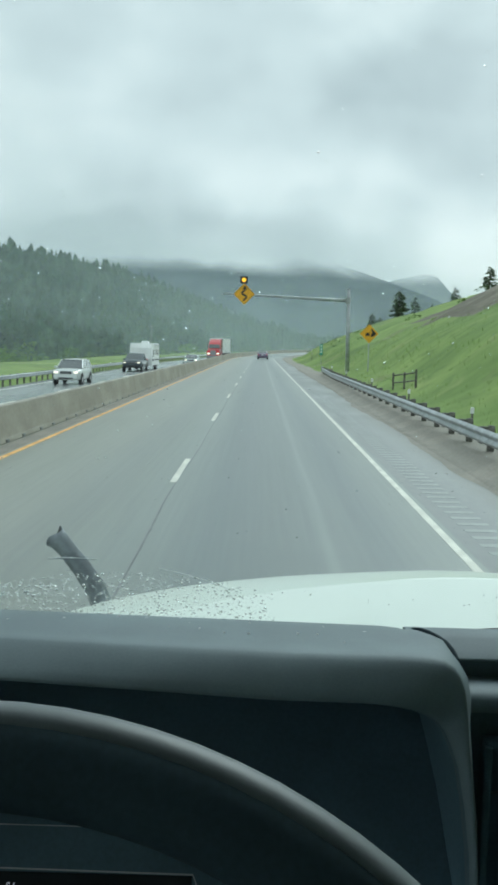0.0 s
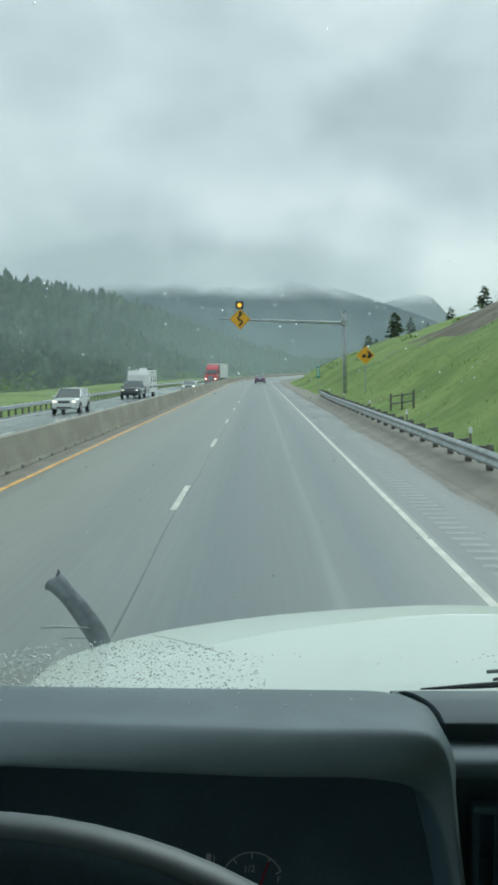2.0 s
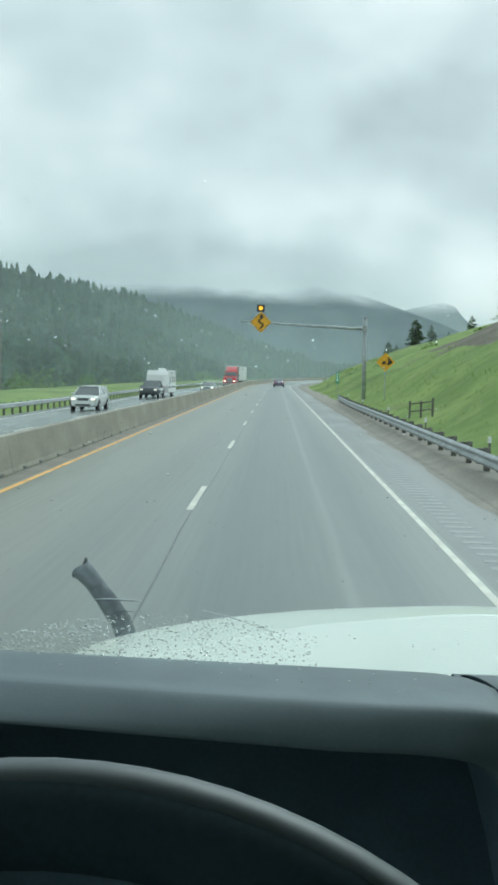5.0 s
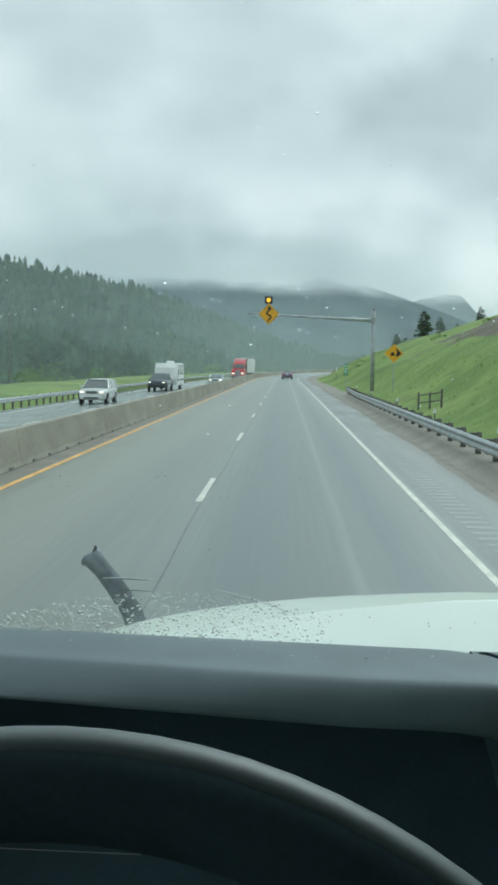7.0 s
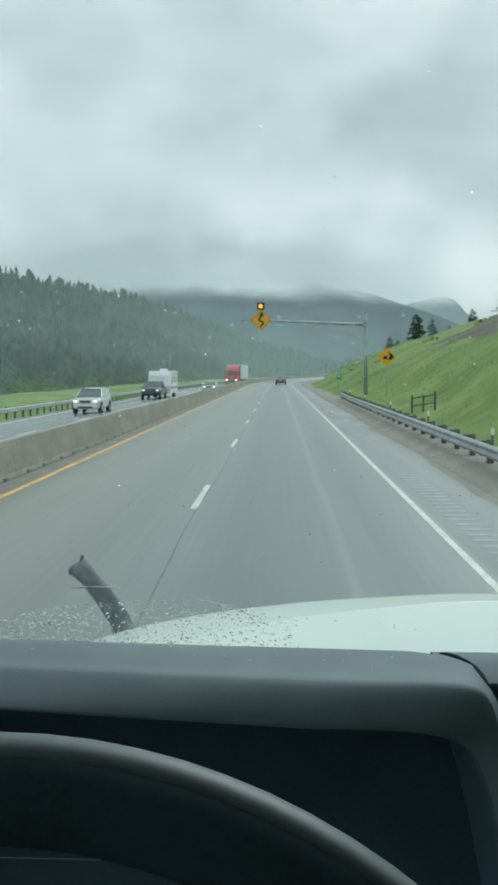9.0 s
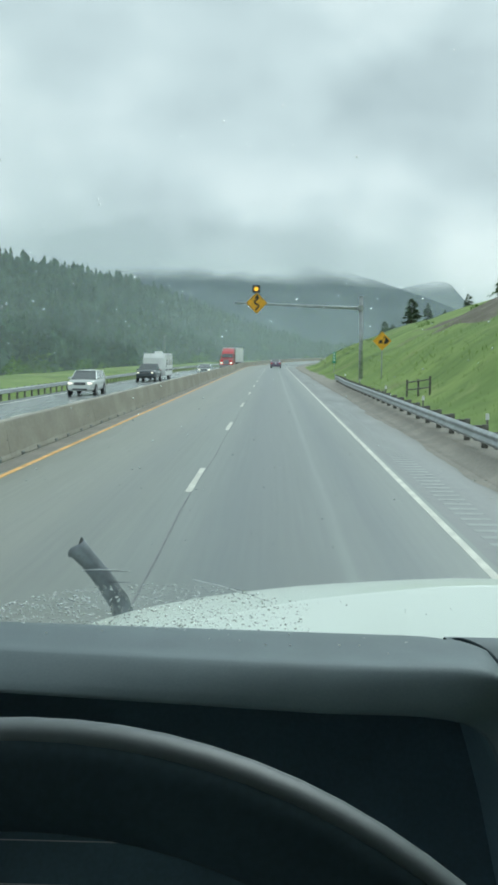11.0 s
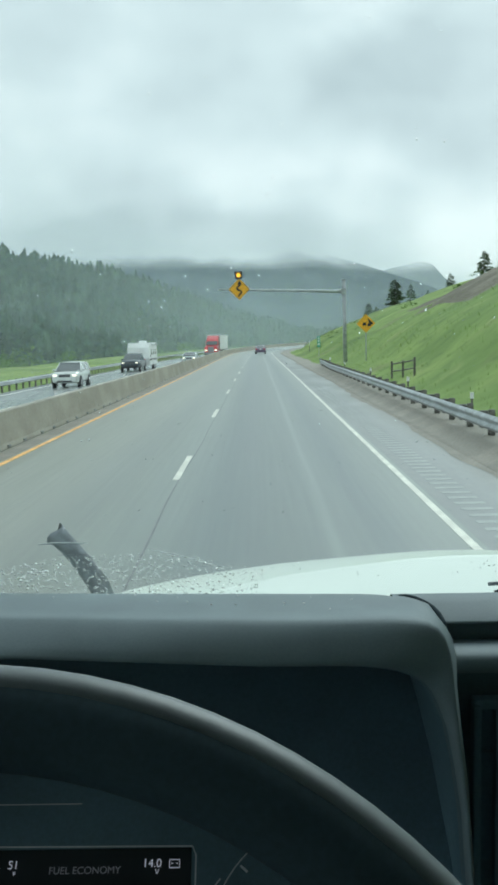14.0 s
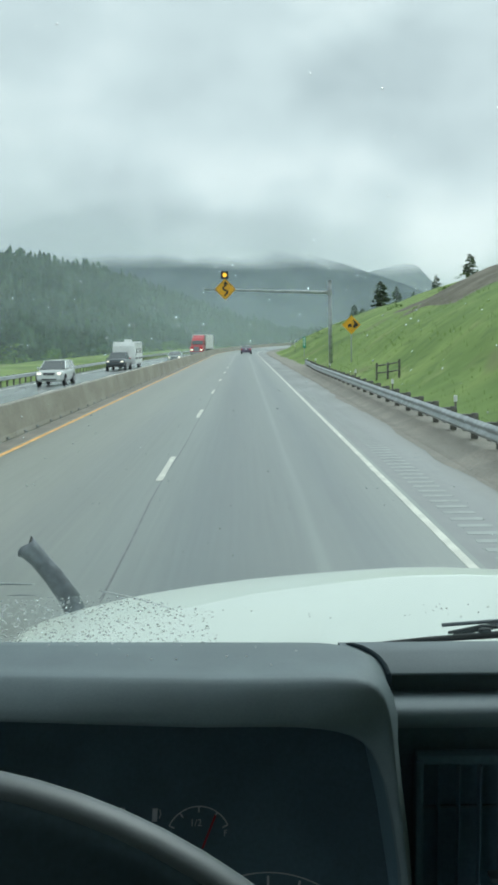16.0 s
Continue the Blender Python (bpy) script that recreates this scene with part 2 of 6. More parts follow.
GALVANISED = material("galvanised_steel", (0.42, 0.45, 0.46), 0.45, metal=0.55, vary=0.15, scale=3, fine=30, rough_vary=0.1)
WOOD_POST = material("weathered_post", (0.17, 0.165, 0.15), 0.9, vary=0.3, scale=8, fine=60, bump=0.004)
WHITE_PLASTIC = material("white_plastic", (0.85, 0.87, 0.86), 0.5, vary=0.06)
SIGN_YELLOW = material("amber_sign_sheeting", (0.92, 0.45, 0.025), 0.45, vary=0.06, scale=3, fine=30)
SIGN_BLACK = material("black_sign_print", (0.02, 0.02, 0.02), 0.5, vary=0.1)
SIGN_GREEN = material("green_sign_sheeting", (0.02, 0.36, 0.24), 0.45, vary=0.06)
LAMP_AMBER = glow("amber_beacon", (1.0, 0.55, 0.05), 1.2)
NEEDLE_DARK = material("conifer_needles", (0.035, 0.075, 0.05), 0.85, spec=0.15, vary=0.35, scale=0.05, fine=1.6, second=(0.064, 0.110, 0.068), world_space=True, per_island=0.4)
NEEDLE_NEAR = material("pine_needles", (0.125, 0.18, 0.115), 0.8, spec=0.2, vary=0.3, scale=1.0, fine=9, second=(0.18, 0.24, 0.14))
LEAF_LIGHT = material("young_leaves", (0.09, 0.16, 0.045), 0.8, spec=0.2, vary=0.3, scale=0.2, fine=2.5, second=(0.16, 0.27, 0.06), world_space=True, per_island=0.3)


def let_light_through(mat, share):
    """Thin needles and leaves pass some of the light that falls on their backs."""
    t = mat.node_tree
    b = t.nodes["Principled BSDF"]
    back = t.nodes.new("ShaderNodeBsdfTranslucent")
    t.links.new(b.inputs["Base Color"].links[0].from_socket, back.inputs["Color"])
    mix = t.nodes.new("ShaderNodeMixShader")
    mix.inputs["Fac"].default_value = share
    t.links.new(b.outputs[0], mix.inputs[1])
    t.links.new(back.outputs[0], mix.inputs[2])
    t.links.new(mix.outputs[0], t.nodes["Material Output"].inputs["Surface"])


let_light_through(NEEDLE_NEAR, 0.45)
let_light_through(LEAF_LIGHT, 0.4)
let_light_through(BLADES, 0.5)
BARK = material("bark", (0.09, 0.07, 0.055), 0.95, vary=0.3, scale=4, fine=30, bump=0.01)
CAB_PAINT = material("white_truck_paint", (0.765, 0.835, 0.765), 0.3, spec=0.4, vary=0.02, coat=0.25, scale=3, fine=40)
DASH = material("charcoal_dash_vinyl", (0.230, 0.297, 0.322), 0.6, spec=0.38, vary=0.06, scale=14, fine=900, bump=0.00007)
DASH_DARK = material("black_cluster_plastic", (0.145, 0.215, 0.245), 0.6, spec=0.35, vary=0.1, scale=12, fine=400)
LEATHER_LIT = material("lit_leather_rim", (0.098, 0.122, 0.130), 0.52, spec=0.95, vary=0.05, scale=20, fine=900)
for socket, value in (("Sheen Weight", 0.25), ("Sheen Roughness", 0.5)):
    LEATHER_LIT.node_tree.nodes["Principled BSDF"].inputs[socket].default_value = value
LEATHER_LIT.node_tree.nodes["Principled BSDF"].inputs["Sheen Tint"].default_value = (0.78, 0.95, 1.0, 1)
STUB = material("wet_black_rubber", (0.18, 0.205, 0.225), 0.32, vary=0.25, scale=9, fine=70)
RECESS_DARK = material("matte_recess_dark", (0.150, 0.243, 0.292), 0.85, spec=0.2, vary=0.1, scale=12, fine=400)
PANEL_BLACK = material("black_gauge_plate", (0.112, 0.182, 0.215), 0.6, spec=0.35, vary=0.1, scale=12, fine=400)
# Black that stands for shade on the wheel rim and in the dash seam.
SHADE_BLACK = material("matte_black_shade", (0.042, 0.070, 0.084), 0.8, spec=0.2, vary=0.1, scale=12, fine=400)
RUBBER = material("black_rubber", (0.03, 0.034, 0.036), 0.55, vary=0.2, scale=12, fine=90)
LINER = material("grey_headliner", (0.42, 0.46, 0.48), 0.95, vary=0.06, scale=20, fine=300)
GLYPH = glow("display_glyphs", (0.62, 0.68, 0.78), 0.32)
GLYPH_DIM = glow("dim_display_glyphs", (0.20, 0.22, 0.25), 0.12)
GAUGE_TICK = material("pale_gauge_print", (0.62, 0.65, 0.67), 0.6, vary=0.05)
NEEDLE_RED = material("red_gauge_needle", (0.45, 0.02, 0.03), 0.5, vary=0.05)
CHROME = material("satin_trim", (0.30, 0.31, 0.32), 0.3, metal=0.9, vary=0.05)
CAR_PURPLE = material("dark_plum_car_paint", (0.17, 0.125, 0.205), 0.3, coat=0.6, vary=0.05)
CAR_SILVER = material("silver_car_paint", (0.66, 0.70, 0.68), 0.3, metal=0.15, coat=0.6, vary=0.05)
CAR_PALE = material("pale_green_car_paint", (0.42, 0.50, 0.49), 0.3, metal=0.3, coat=0.6, vary=0.05)
CAR_DARK = material("dark_pickup_paint", (0.06, 0.085, 0.10), 0.3, coat=0.6, vary=0.05)
SEMI_RED = material("red_truck_paint", (0.62, 0.03, 0.04), 0.3, coat=0.6, vary=0.05)
TRAILER_WHITE = material("white_trailer_panels", (0.86, 0.88, 0.87), 0.4, vary=0.06, scale=1, fine=20)
CAR_GLASS = material("reflecting_car_glass", (0.085, 0.105, 0.11), 0.06, spec=1.0, vary=0.05, coat=1.0)
DISPLAY_BLACK = material("black_display_glass", (0.02, 0.025, 0.028), 0.08, spec=0.7, vary=0.02)
TYRE = material("tyre_rubber", (0.02, 0.02, 0.02), 0.8, vary=0.15)
RIM = material("alloy_rim", (0.4, 0.41, 0.42), 0.35, metal=0.8, vary=0.05)
HEADLIGHT = glow("lit_headlight", (1.0, 0.93, 0.74), 1.35)
TAIL_RED = glow("red_tail_lamp", (0.55, 0.02, 0.02), 0.2)


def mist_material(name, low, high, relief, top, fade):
    """Far wooded slope with the mist put into its glowing colour: its crest dissolves in the cloud base."""
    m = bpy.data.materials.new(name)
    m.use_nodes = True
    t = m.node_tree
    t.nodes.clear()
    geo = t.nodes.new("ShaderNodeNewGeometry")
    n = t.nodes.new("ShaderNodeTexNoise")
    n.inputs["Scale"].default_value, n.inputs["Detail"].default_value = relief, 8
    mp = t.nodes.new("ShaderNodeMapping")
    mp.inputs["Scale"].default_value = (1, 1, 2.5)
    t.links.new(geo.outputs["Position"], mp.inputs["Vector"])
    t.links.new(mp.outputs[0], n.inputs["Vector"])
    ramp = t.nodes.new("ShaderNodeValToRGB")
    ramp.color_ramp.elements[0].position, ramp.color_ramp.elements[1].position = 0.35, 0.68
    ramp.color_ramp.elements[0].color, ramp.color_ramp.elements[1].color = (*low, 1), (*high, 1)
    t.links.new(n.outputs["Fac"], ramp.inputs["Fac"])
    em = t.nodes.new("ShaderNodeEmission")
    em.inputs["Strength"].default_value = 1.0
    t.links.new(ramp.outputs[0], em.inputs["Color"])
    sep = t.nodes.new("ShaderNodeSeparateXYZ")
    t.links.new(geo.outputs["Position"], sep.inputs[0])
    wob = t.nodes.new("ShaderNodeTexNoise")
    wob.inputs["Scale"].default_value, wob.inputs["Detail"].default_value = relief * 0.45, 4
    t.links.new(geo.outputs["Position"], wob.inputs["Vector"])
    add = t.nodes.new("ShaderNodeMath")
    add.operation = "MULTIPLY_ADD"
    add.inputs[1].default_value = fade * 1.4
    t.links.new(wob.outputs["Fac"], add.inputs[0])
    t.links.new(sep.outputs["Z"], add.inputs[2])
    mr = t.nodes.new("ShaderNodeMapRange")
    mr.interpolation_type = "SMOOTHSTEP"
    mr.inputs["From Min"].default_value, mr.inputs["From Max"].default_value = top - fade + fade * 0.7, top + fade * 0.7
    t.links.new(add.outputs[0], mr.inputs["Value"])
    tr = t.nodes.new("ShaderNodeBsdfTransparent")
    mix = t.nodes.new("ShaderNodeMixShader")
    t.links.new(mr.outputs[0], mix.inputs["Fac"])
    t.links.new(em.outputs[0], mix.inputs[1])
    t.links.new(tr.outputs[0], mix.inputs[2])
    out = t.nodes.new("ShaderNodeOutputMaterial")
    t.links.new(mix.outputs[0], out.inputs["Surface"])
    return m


def mist_sheet_material(name, cover, top):
    """A sheet in place of drifting rain mist: mostly clear, a little white scatter that thins out upwards."""
    m = bpy.data.materials.new(name)
    m.use_nodes = True
    t = m.node_tree
    t.nodes.clear()
    geo = t.nodes.new("ShaderNodeNewGeometry")
    sep = t.nodes.new("ShaderNodeSeparateXYZ")
    t.links.new(geo.outputs["Position"], sep.inputs[0])
    up = t.nodes.new("ShaderNodeMapRange")
    up.interpolation_type = "SMOOTHSTEP"
    up.inputs["From Min"].default_value, up.inputs["From Max"].default_value = 4.0, top
    up.inputs["To Min"].default_value, up.inputs["To Max"].default_value = cover, 0.0
    t.links.new(sep.outputs["Z"], up.inputs["Value"])
    n = t.nodes.new("ShaderNodeTexNoise")
    n.inputs["Scale"].default_value, n.inputs["Detail"].default_value = 0.012, 3
    t.links.new(geo.outputs["Position"], n.inputs["Vector"])
    vary = t.nodes.new("ShaderNodeMapRange")
    vary.inputs["From Min"].default_value, vary.inputs["From Max"].default_value = 0.3, 0.7
    vary.inputs["To Min"].default_value, vary.inputs["To Max"].default_value = 0.7, 1.25
    t.links.new(n.outputs["Fac"], vary.inputs["Value"])
    mul = t.nodes.new("ShaderNodeMath")
    mul.operation = "MULTIPLY"
    t.links.new(up.outputs[0], mul.inputs[0])
    t.links.new(vary.outputs[0], mul.inputs[1])
    tr = t.nodes.new("ShaderNodeBsdfTransparent")
    di = t.nodes.new("ShaderNodeBsdfDiffuse")
    di.inputs["Color"].default_value = (0.78, 0.92, 0.94, 1)
    tl = t.nodes.new("ShaderNodeBsdfTranslucent")
    tl.inputs["Color"].default_value = (0.78, 0.92, 0.94, 1)
    both = t.nodes.new("ShaderNodeMixShader")
    t.links.new(di.outputs[0], both.inputs[1])
    t.links.new(tl.outputs[0], both.inputs[2])
    mix = t.nodes.new("ShaderNodeMixShader")
    t.links.new(mul.outputs[0], mix.inputs["Fac"])
    t.links.new(tr.outputs[0], mix.inputs[1])
    t.links.new(both.outputs[0], mix.inputs[2])
    out = t.nodes.new("ShaderNodeOutputMaterial")
    t.links.new(mix.outputs[0], out.inputs["Surface"])
    return m


def glass_material(name, tint, gloss_rough=0.0):
    m = bpy.data.materials.new(name)
    m.use_nodes = True
    t = m.node_tree
    t.nodes.clear()
    tr = t.nodes.new("ShaderNodeBsdfTransparent")
    tr.inputs["Color"].default_value = (*tint, 1)
    gl = t.nodes.new("ShaderNodeBsdfGlossy")
    gl.inputs["Roughness"].default_value = gloss_rough
    fr = t.nodes.new("ShaderNodeFresnel")
    fr.inputs["IOR"].default_value = 1.25
    mix = t.nodes.new("ShaderNodeMixShader")
    t.links.new(fr.outputs[0], mix.inputs["Fac"])
    t.links.new(tr.outputs[0], mix.inputs[1])
    t.links.new(gl.outputs[0], mix.inputs[2])
    out = t.nodes.new("ShaderNodeOutputMaterial")
    t.links.new(mix.outputs[0], out.inputs["Surface"])
    return m


def water_material():
    m = bpy.data.materials.new("rain_water")
    m.use_nodes = True
    b = m.node_tree.nodes["Principled BSDF"]
    b.inputs["Base Color"].default_value = (1, 1, 1, 1)
    b.inputs["Roughness"].default_value = 0.0
    b.inputs["IOR"].default_value = 1.33
    b.inputs["Transmission Weight"].default_value = 1.0
    return m


PANE = glass_material("windscreen_glass", (0.95, 0.985, 0.985))
# Unseen side windows; these tints are set to steer light onto the dash.
SIDE_PANE = glass_material("tinted_side_glass", (0.55, 0.63, 0.66))
DRIVER_PANE = glass_material("clear_side_glass", (0.96, 0.98, 0.98))
WATER = water_material()


# ---- mesh helpers ----
def finish(name, bm, mat, smooth=False, recalc=True):
    if recalc:
        bmesh.ops.recalc_face_normals(bm, faces=bm.faces)
    me = bpy.data.meshes.new(name)
    bm.to_mesh(me)
    bm.free()
    for x in (mat if isinstance(mat, (list, tuple)) else [mat]):
        me.materials.append(x)
    if smooth:
        me.polygons.foreach_set("use_smooth", [True] * len(me.polygons))
        me.update()
    return me


def part(name, bm, mat, parent, label="", smooth=False, recalc=True):
    ob = new(name, finish(name, bm, mat, smooth, recalc))
    ob.parent = parent
    if label:
        tagged(ob, label)
    return ob


def thing(name, label, category, at=None, group="", kind=""):
    ob = new(name)
    if at is not None:
        ob.matrix_world = at
    return tagged(ob, label, category, group, kind)


def piece(name, mesh, parent, m=None):
    ob = new(name, mesh)
    ob.parent = parent
    if m is not None:
        ob.matrix_basis = m
    return ob


def add_box(bm, c, s, bevel=0.0, m=None):
    r = bmesh.ops.create_cube(bm, size=1)
    vs = r["verts"]
    bmesh.ops.scale(bm, vec=s, verts=vs)
    if bevel:
        es = list({e for v in vs for e in v.link_edges})
        vs = bmesh.ops.bevel(bm, geom=vs + es, offset=bevel, segments=2, affect="EDGES", profile=0.6)["verts"]
        vs = list(vs)
    bmesh.ops.translate(bm, vec=c, verts=vs)
    if m is not None:
        bmesh.ops.transform(bm, matrix=m, verts=vs)
    return vs


def box(c, s, bevel=0.0):
    bm = bmesh.new()
    add_box(bm, c, s, bevel)
    return bm


def add_cyl(bm, a, b, ra, rb=None, n=12, caps=True):
    a, b = Vector(a), Vector(b)
    rb = ra if rb is None else rb
    q = (b - a).to_track_quat("Z", "Y").to_matrix()
    rings = []
    for p, r in ((a, ra), (b, rb)):
        rings.append([bm.verts.new(p + q @ Vector((r * math.cos(2 * math.pi * i / n), r * math.sin(2 * math.pi * i / n), 0))) for i in range(n)])
    for i in range(n):
        bm.faces.new((rings[0][i], rings[0][(i + 1) % n], rings[1][(i + 1) % n], rings[1][i]))
    if caps:
        bm.faces.new(rings[0][::-1])
        bm.faces.new(rings[1])
    return rings


def cyl(a, b, ra, rb=None, n=12):
    bm = bmesh.new()
    add_cyl(bm, a, b, ra, rb, n)
    return bm


def add_tube(bm, pts, radii, n=10, close=True):
    """A tube along points."""
    pts = [Vector(p) for p in pts]
    rings = []
    for i, p in enumerate(pts):
        d = (pts[min(i + 1, len(pts) - 1)] - pts[max(i - 1, 0)]).normalized()
        q = d.to_track_quat("Z", "Y").to_matrix()
        r = radii[i] if isinstance(radii, (list, tuple)) else radii
        rings.append([bm.verts.new(p + q @ Vector((r * math.cos(2 * math.pi * k / n), r * math.sin(2 * math.pi * k / n), 0))) for k in range(n)])
    for a, b in zip(rings, rings[1:]):
        for k in range(n):
            bm.faces.new((a[k], a[(k + 1) % n], b[(k + 1) % n], b[k]))
    if close:
        bm.faces.new(rings[0][::-1])
        bm.faces.new(rings[-1])
    return rings


def skin(bm, rows, closed_v=False, mat=0):
    """Quads between rows of points."""
    vs = [[bm.verts.new(p) for p in r] for r in rows]
    for a, b in zip(vs, vs[1:]):
        n = len(a)
        for k in range(n if closed_v else n - 1):
            f = bm.faces.new((a[k], a[(k + 1) % n], b[(k + 1) % n], b[k]))
            f.material_index = mat
    return vs


def prism(bm, outline, y0, y1, axis="y", taper=None):
    """An outline of (a, b) drawn out from y0 to y1 along an axis."""
    def at(a, b, y):
        return {"y": (a, y, b), "x": (y, a, b), "z": (a, b, y)}[axis]
    lo = [bm.verts.new(at(a, b, y0)) for a, b in outline]
    hi = [bm.verts.new(at(a, b, y1)) for a, b in outline]
    n = len(outline)
    for i in range(n):
        bm.faces.new((lo[i], lo[(i + 1) % n], hi[(i + 1) % n], hi[i]))
    bm.faces.new(lo[::-1])
    bm.faces.new(hi)


def mesh_text(body, size, depth=0.0):
    cu = bpy.data.curves.new("writing", "FONT")
    cu.body, cu.size, cu.extrude = body, size, depth
    cu.align_x, cu.align_y = "LEFT", "BOTTOM_BASELINE"
    tmp = bpy.data.objects.new("writing", cu)
    me = bpy.data.meshes.new_from_object(tmp)
    bpy.data.objects.remove(tmp)
    bpy.data.curves.remove(cu)
    return me


def lerp(x, xs, ys):
    return float(np.interp(x, xs, ys))


# ---- the road's line: straight, then a bend to the right ----
BEND, RADIUS = 150.0, 520.0


def road_z(s):
    return 0.006 * max(0.0, s - 190.0) if s < 700 else 3.06


def cross_z(u):
    """Height across: own carriageway level, the oncoming one lower and falling away."""
    if u > -5.9:
        return 0.0
    return -0.22 - 0.06 * (-5.9 - max(u, -18.0))


def on_road(s, u, z=0.0):
    """World place of a point s metres along the road, u metres right of the eye's line."""
    if s <= BEND:
        return Vector((u, s, road_z(s) + z))
    th = min((s - BEND) / RADIUS, 1.45)
    rest = max(0.0, (s - BEND) - 1.45 * RADIUS)
    x = RADIUS - (RADIUS - u) * math.cos(th) + rest * math.sin(th)
    y = BEND + (RADIUS - u) * math.sin(th) + rest * math.cos(th)
    return Vector((x, y, road_z(s) + z))


def road_turn(s):
    return -math.degrees(min(max(0.0, s - BEND) / RADIUS, 1.45))


def road_pose(s, u, z=0.0, turn=0.0):
    p = on_road(s, u, z)
    return pose(p.x, p.y, p.z, 0, 0, road_turn(s) + turn)


def steps(pairs):
    out = []
    for a, b, d in pairs:
        n = max(1, round((b - a) / d))
        out += [a + (b - a) * i / n for i in range(n)]
    return out + [pairs[-1][1]]


S_STEPS = steps([(-160, 0, 8), (0, 80, 2.5), (80, 150, 6), (150, 480, 8), (480, 930, 18), (930, 1900, 90)])


def hill_right(v, s):
    """The grassy hillside over the right shoulder, v metres from its foot."""
    if v <= 0:
        return -0.02 * v
    top = 23.5 * (1 - 0.0012 * max(0.0, s - 110)) + 9.0 * max(0.0, min(1.0, (95 - s) / 90))
    top = max(top, 8.0)
    h = top * (1 - math.exp(-v / 42.0))
    h += 0.95 * min(1, v / 14) * noise.noise(Vector((v * 0.09, s * 0.035, 3.1)))
    h += 0.26 * min(1, v / 6) * noise.noise(Vector((v * 0.33, s * 0.16, 7.7)))
    return h * min(1.0, v / 5.0 + 0.25)


FOREST_A = (-0.60, -0.30, -0.15, -0.06, 0.0, 0.06, 0.14)


def forest_near(a):
    return lerp(a, FOREST_A, (215, 235, 300, 400, 480, 560, 640))


def forest_far(a):
    return lerp(a, FOREST_A, (470, 480, 520, 600, 650, 690, 740))


def forest_crest(a):
    return lerp(a, FOREST_A, (50, 43, 32, 19, 6, 2, 2))


def forest_rise(x, y):
    if y < 105:
        return 0.0
    a = x / y
    if a > 0.2:
        return 0.0
    a = max(a, -0.6)
    n, f, c = forest_near(a), forest_far(a), forest_crest(a)
    k = (y - n) / (f - n)
    k = max(0.0, min(1.4, k))
    rise = c * (k * k * (3 - 2 * k) if k < 1 else 1 - 0.6 * (k - 1))
    return rise * min(1.0, (y - 105) / 70) + 2.0 * min(1, k) * noise.noise(Vector((x * 0.02, y * 0.02, 1.0)))


def ground_z(s, u):
    p = on_road(s, u)
    if u > 3.85:
        bank = 0.20 * max(0.0, min(1.0, (u - 4.1) / 0.45)) * max(0.0, min(1.0, (90 - s) / 30))
        return road_z(s) - 0.02 - 0.03 * min(u - 3.85, 1.8) + bank + hill_right(u - 5.9, s)
    if u > -18.2:
        return road_z(s) + cross_z(u) - 0.22
    d = -18.2 - u
    base = -1.1 - 0.16 * min(d, 14.0 + 28.0 * max(0.0, min(1.0, (330 - s) / 130))) + 0.015 * max(0, min(d - 42, 120))
    # a strip of meadow level with the road before the ground falls to the valley floor
    shelf = -0.95 + 0.30 * max(0.0, min(1.0, (d - 2.0) / 6.0))
    base += (shelf - base) * max(0.0, min(1.0, (34.0 - d) / 16.0))
    base += 0.25 * min(1, d / 10) * noise.noise(Vector((u * 0.07, s * 0.05, 5.0)))
    return road_z(s) * (1 if d < 40 else 0.4) + base + forest_rise(p.x, p.y)


# ---- ground: one sheet to the horizon ----
U_STEPS = [-4200, -2600, -1600, -1000, -700, -560, -480, -420, -370, -330, -295, -265, -240, -215, -190, -165, -140, -120, -100, -84, -70, -58,
           -52, -46, -42, -38, -34, -30, -27, -25, -23, -21.5, -20, -18.8, -18.2, -15, -10, -6, -3, 0, 2, 3.4, 3.8, 3.9, 4.1, 4.3, 4.55, 4.8, 5.3, 5.6, 5.9, 6.3, 7.0, 7.8, 8.8, 10, 11.5, 13, 15, 17, 19.5, 22, 25, 28, 32, 37,
           43, 50, 60, 72, 88, 110, 140, 180, 230, 300, 380]


def build_ground():
    bm = bmesh.new()
    rows = []
    for s in S_STEPS:
        row = []
        for u in U_STEPS:
            p = on_road(s, u)
            row.append(bm.verts.new((p.x, p.y, ground_z(s, u))))
        rows.append(row)
    for i, (a, b) in enumerate(zip(rows, rows[1:])):
        s = 0.5 * (S_STEPS[i] + S_STEPS[i + 1])
        for k in range(len(a) - 1):
            u = 0.5 * (U_STEPS[k] + U_STEPS[k + 1])
            f = bm.faces.new((a[k], a[k + 1], b[k + 1], b[k]))
            w = noise.noise(Vector((u * 0.16, s * 0.09, 2.2)))
            if 3.4 < u < 5.7 + 0.6 * w:
                f.material_index = 1
            elif u > 0 and ((52 < s < 108 and abs(u - 20 - 0.10 * (s - 80)) < 4.4 + 4 * w) or (s < 46 and u > 13 + 0.10 * s + 6 * w)):
                f.material_index = 2
            elif u < -30:
                c = 0.25 * (a[k].co + a[k + 1].co + b[k + 1].co + b[k].co)
                y = max(c.y, 1.0)
                if c.y > 110 and c.y > forest_near(max(-0.6, min(0.14, c.x / y))) - 15 or u < -600:
                    f.material_index = 3
    me = finish("ground", bm, [GRASS, GRAVEL, DIRT, FOREST_FLOOR], smooth=True)
    return tagged(new("ground", me), "rolling green meadow and hillside beside the highway", "ground", kind="structure")


build_ground()


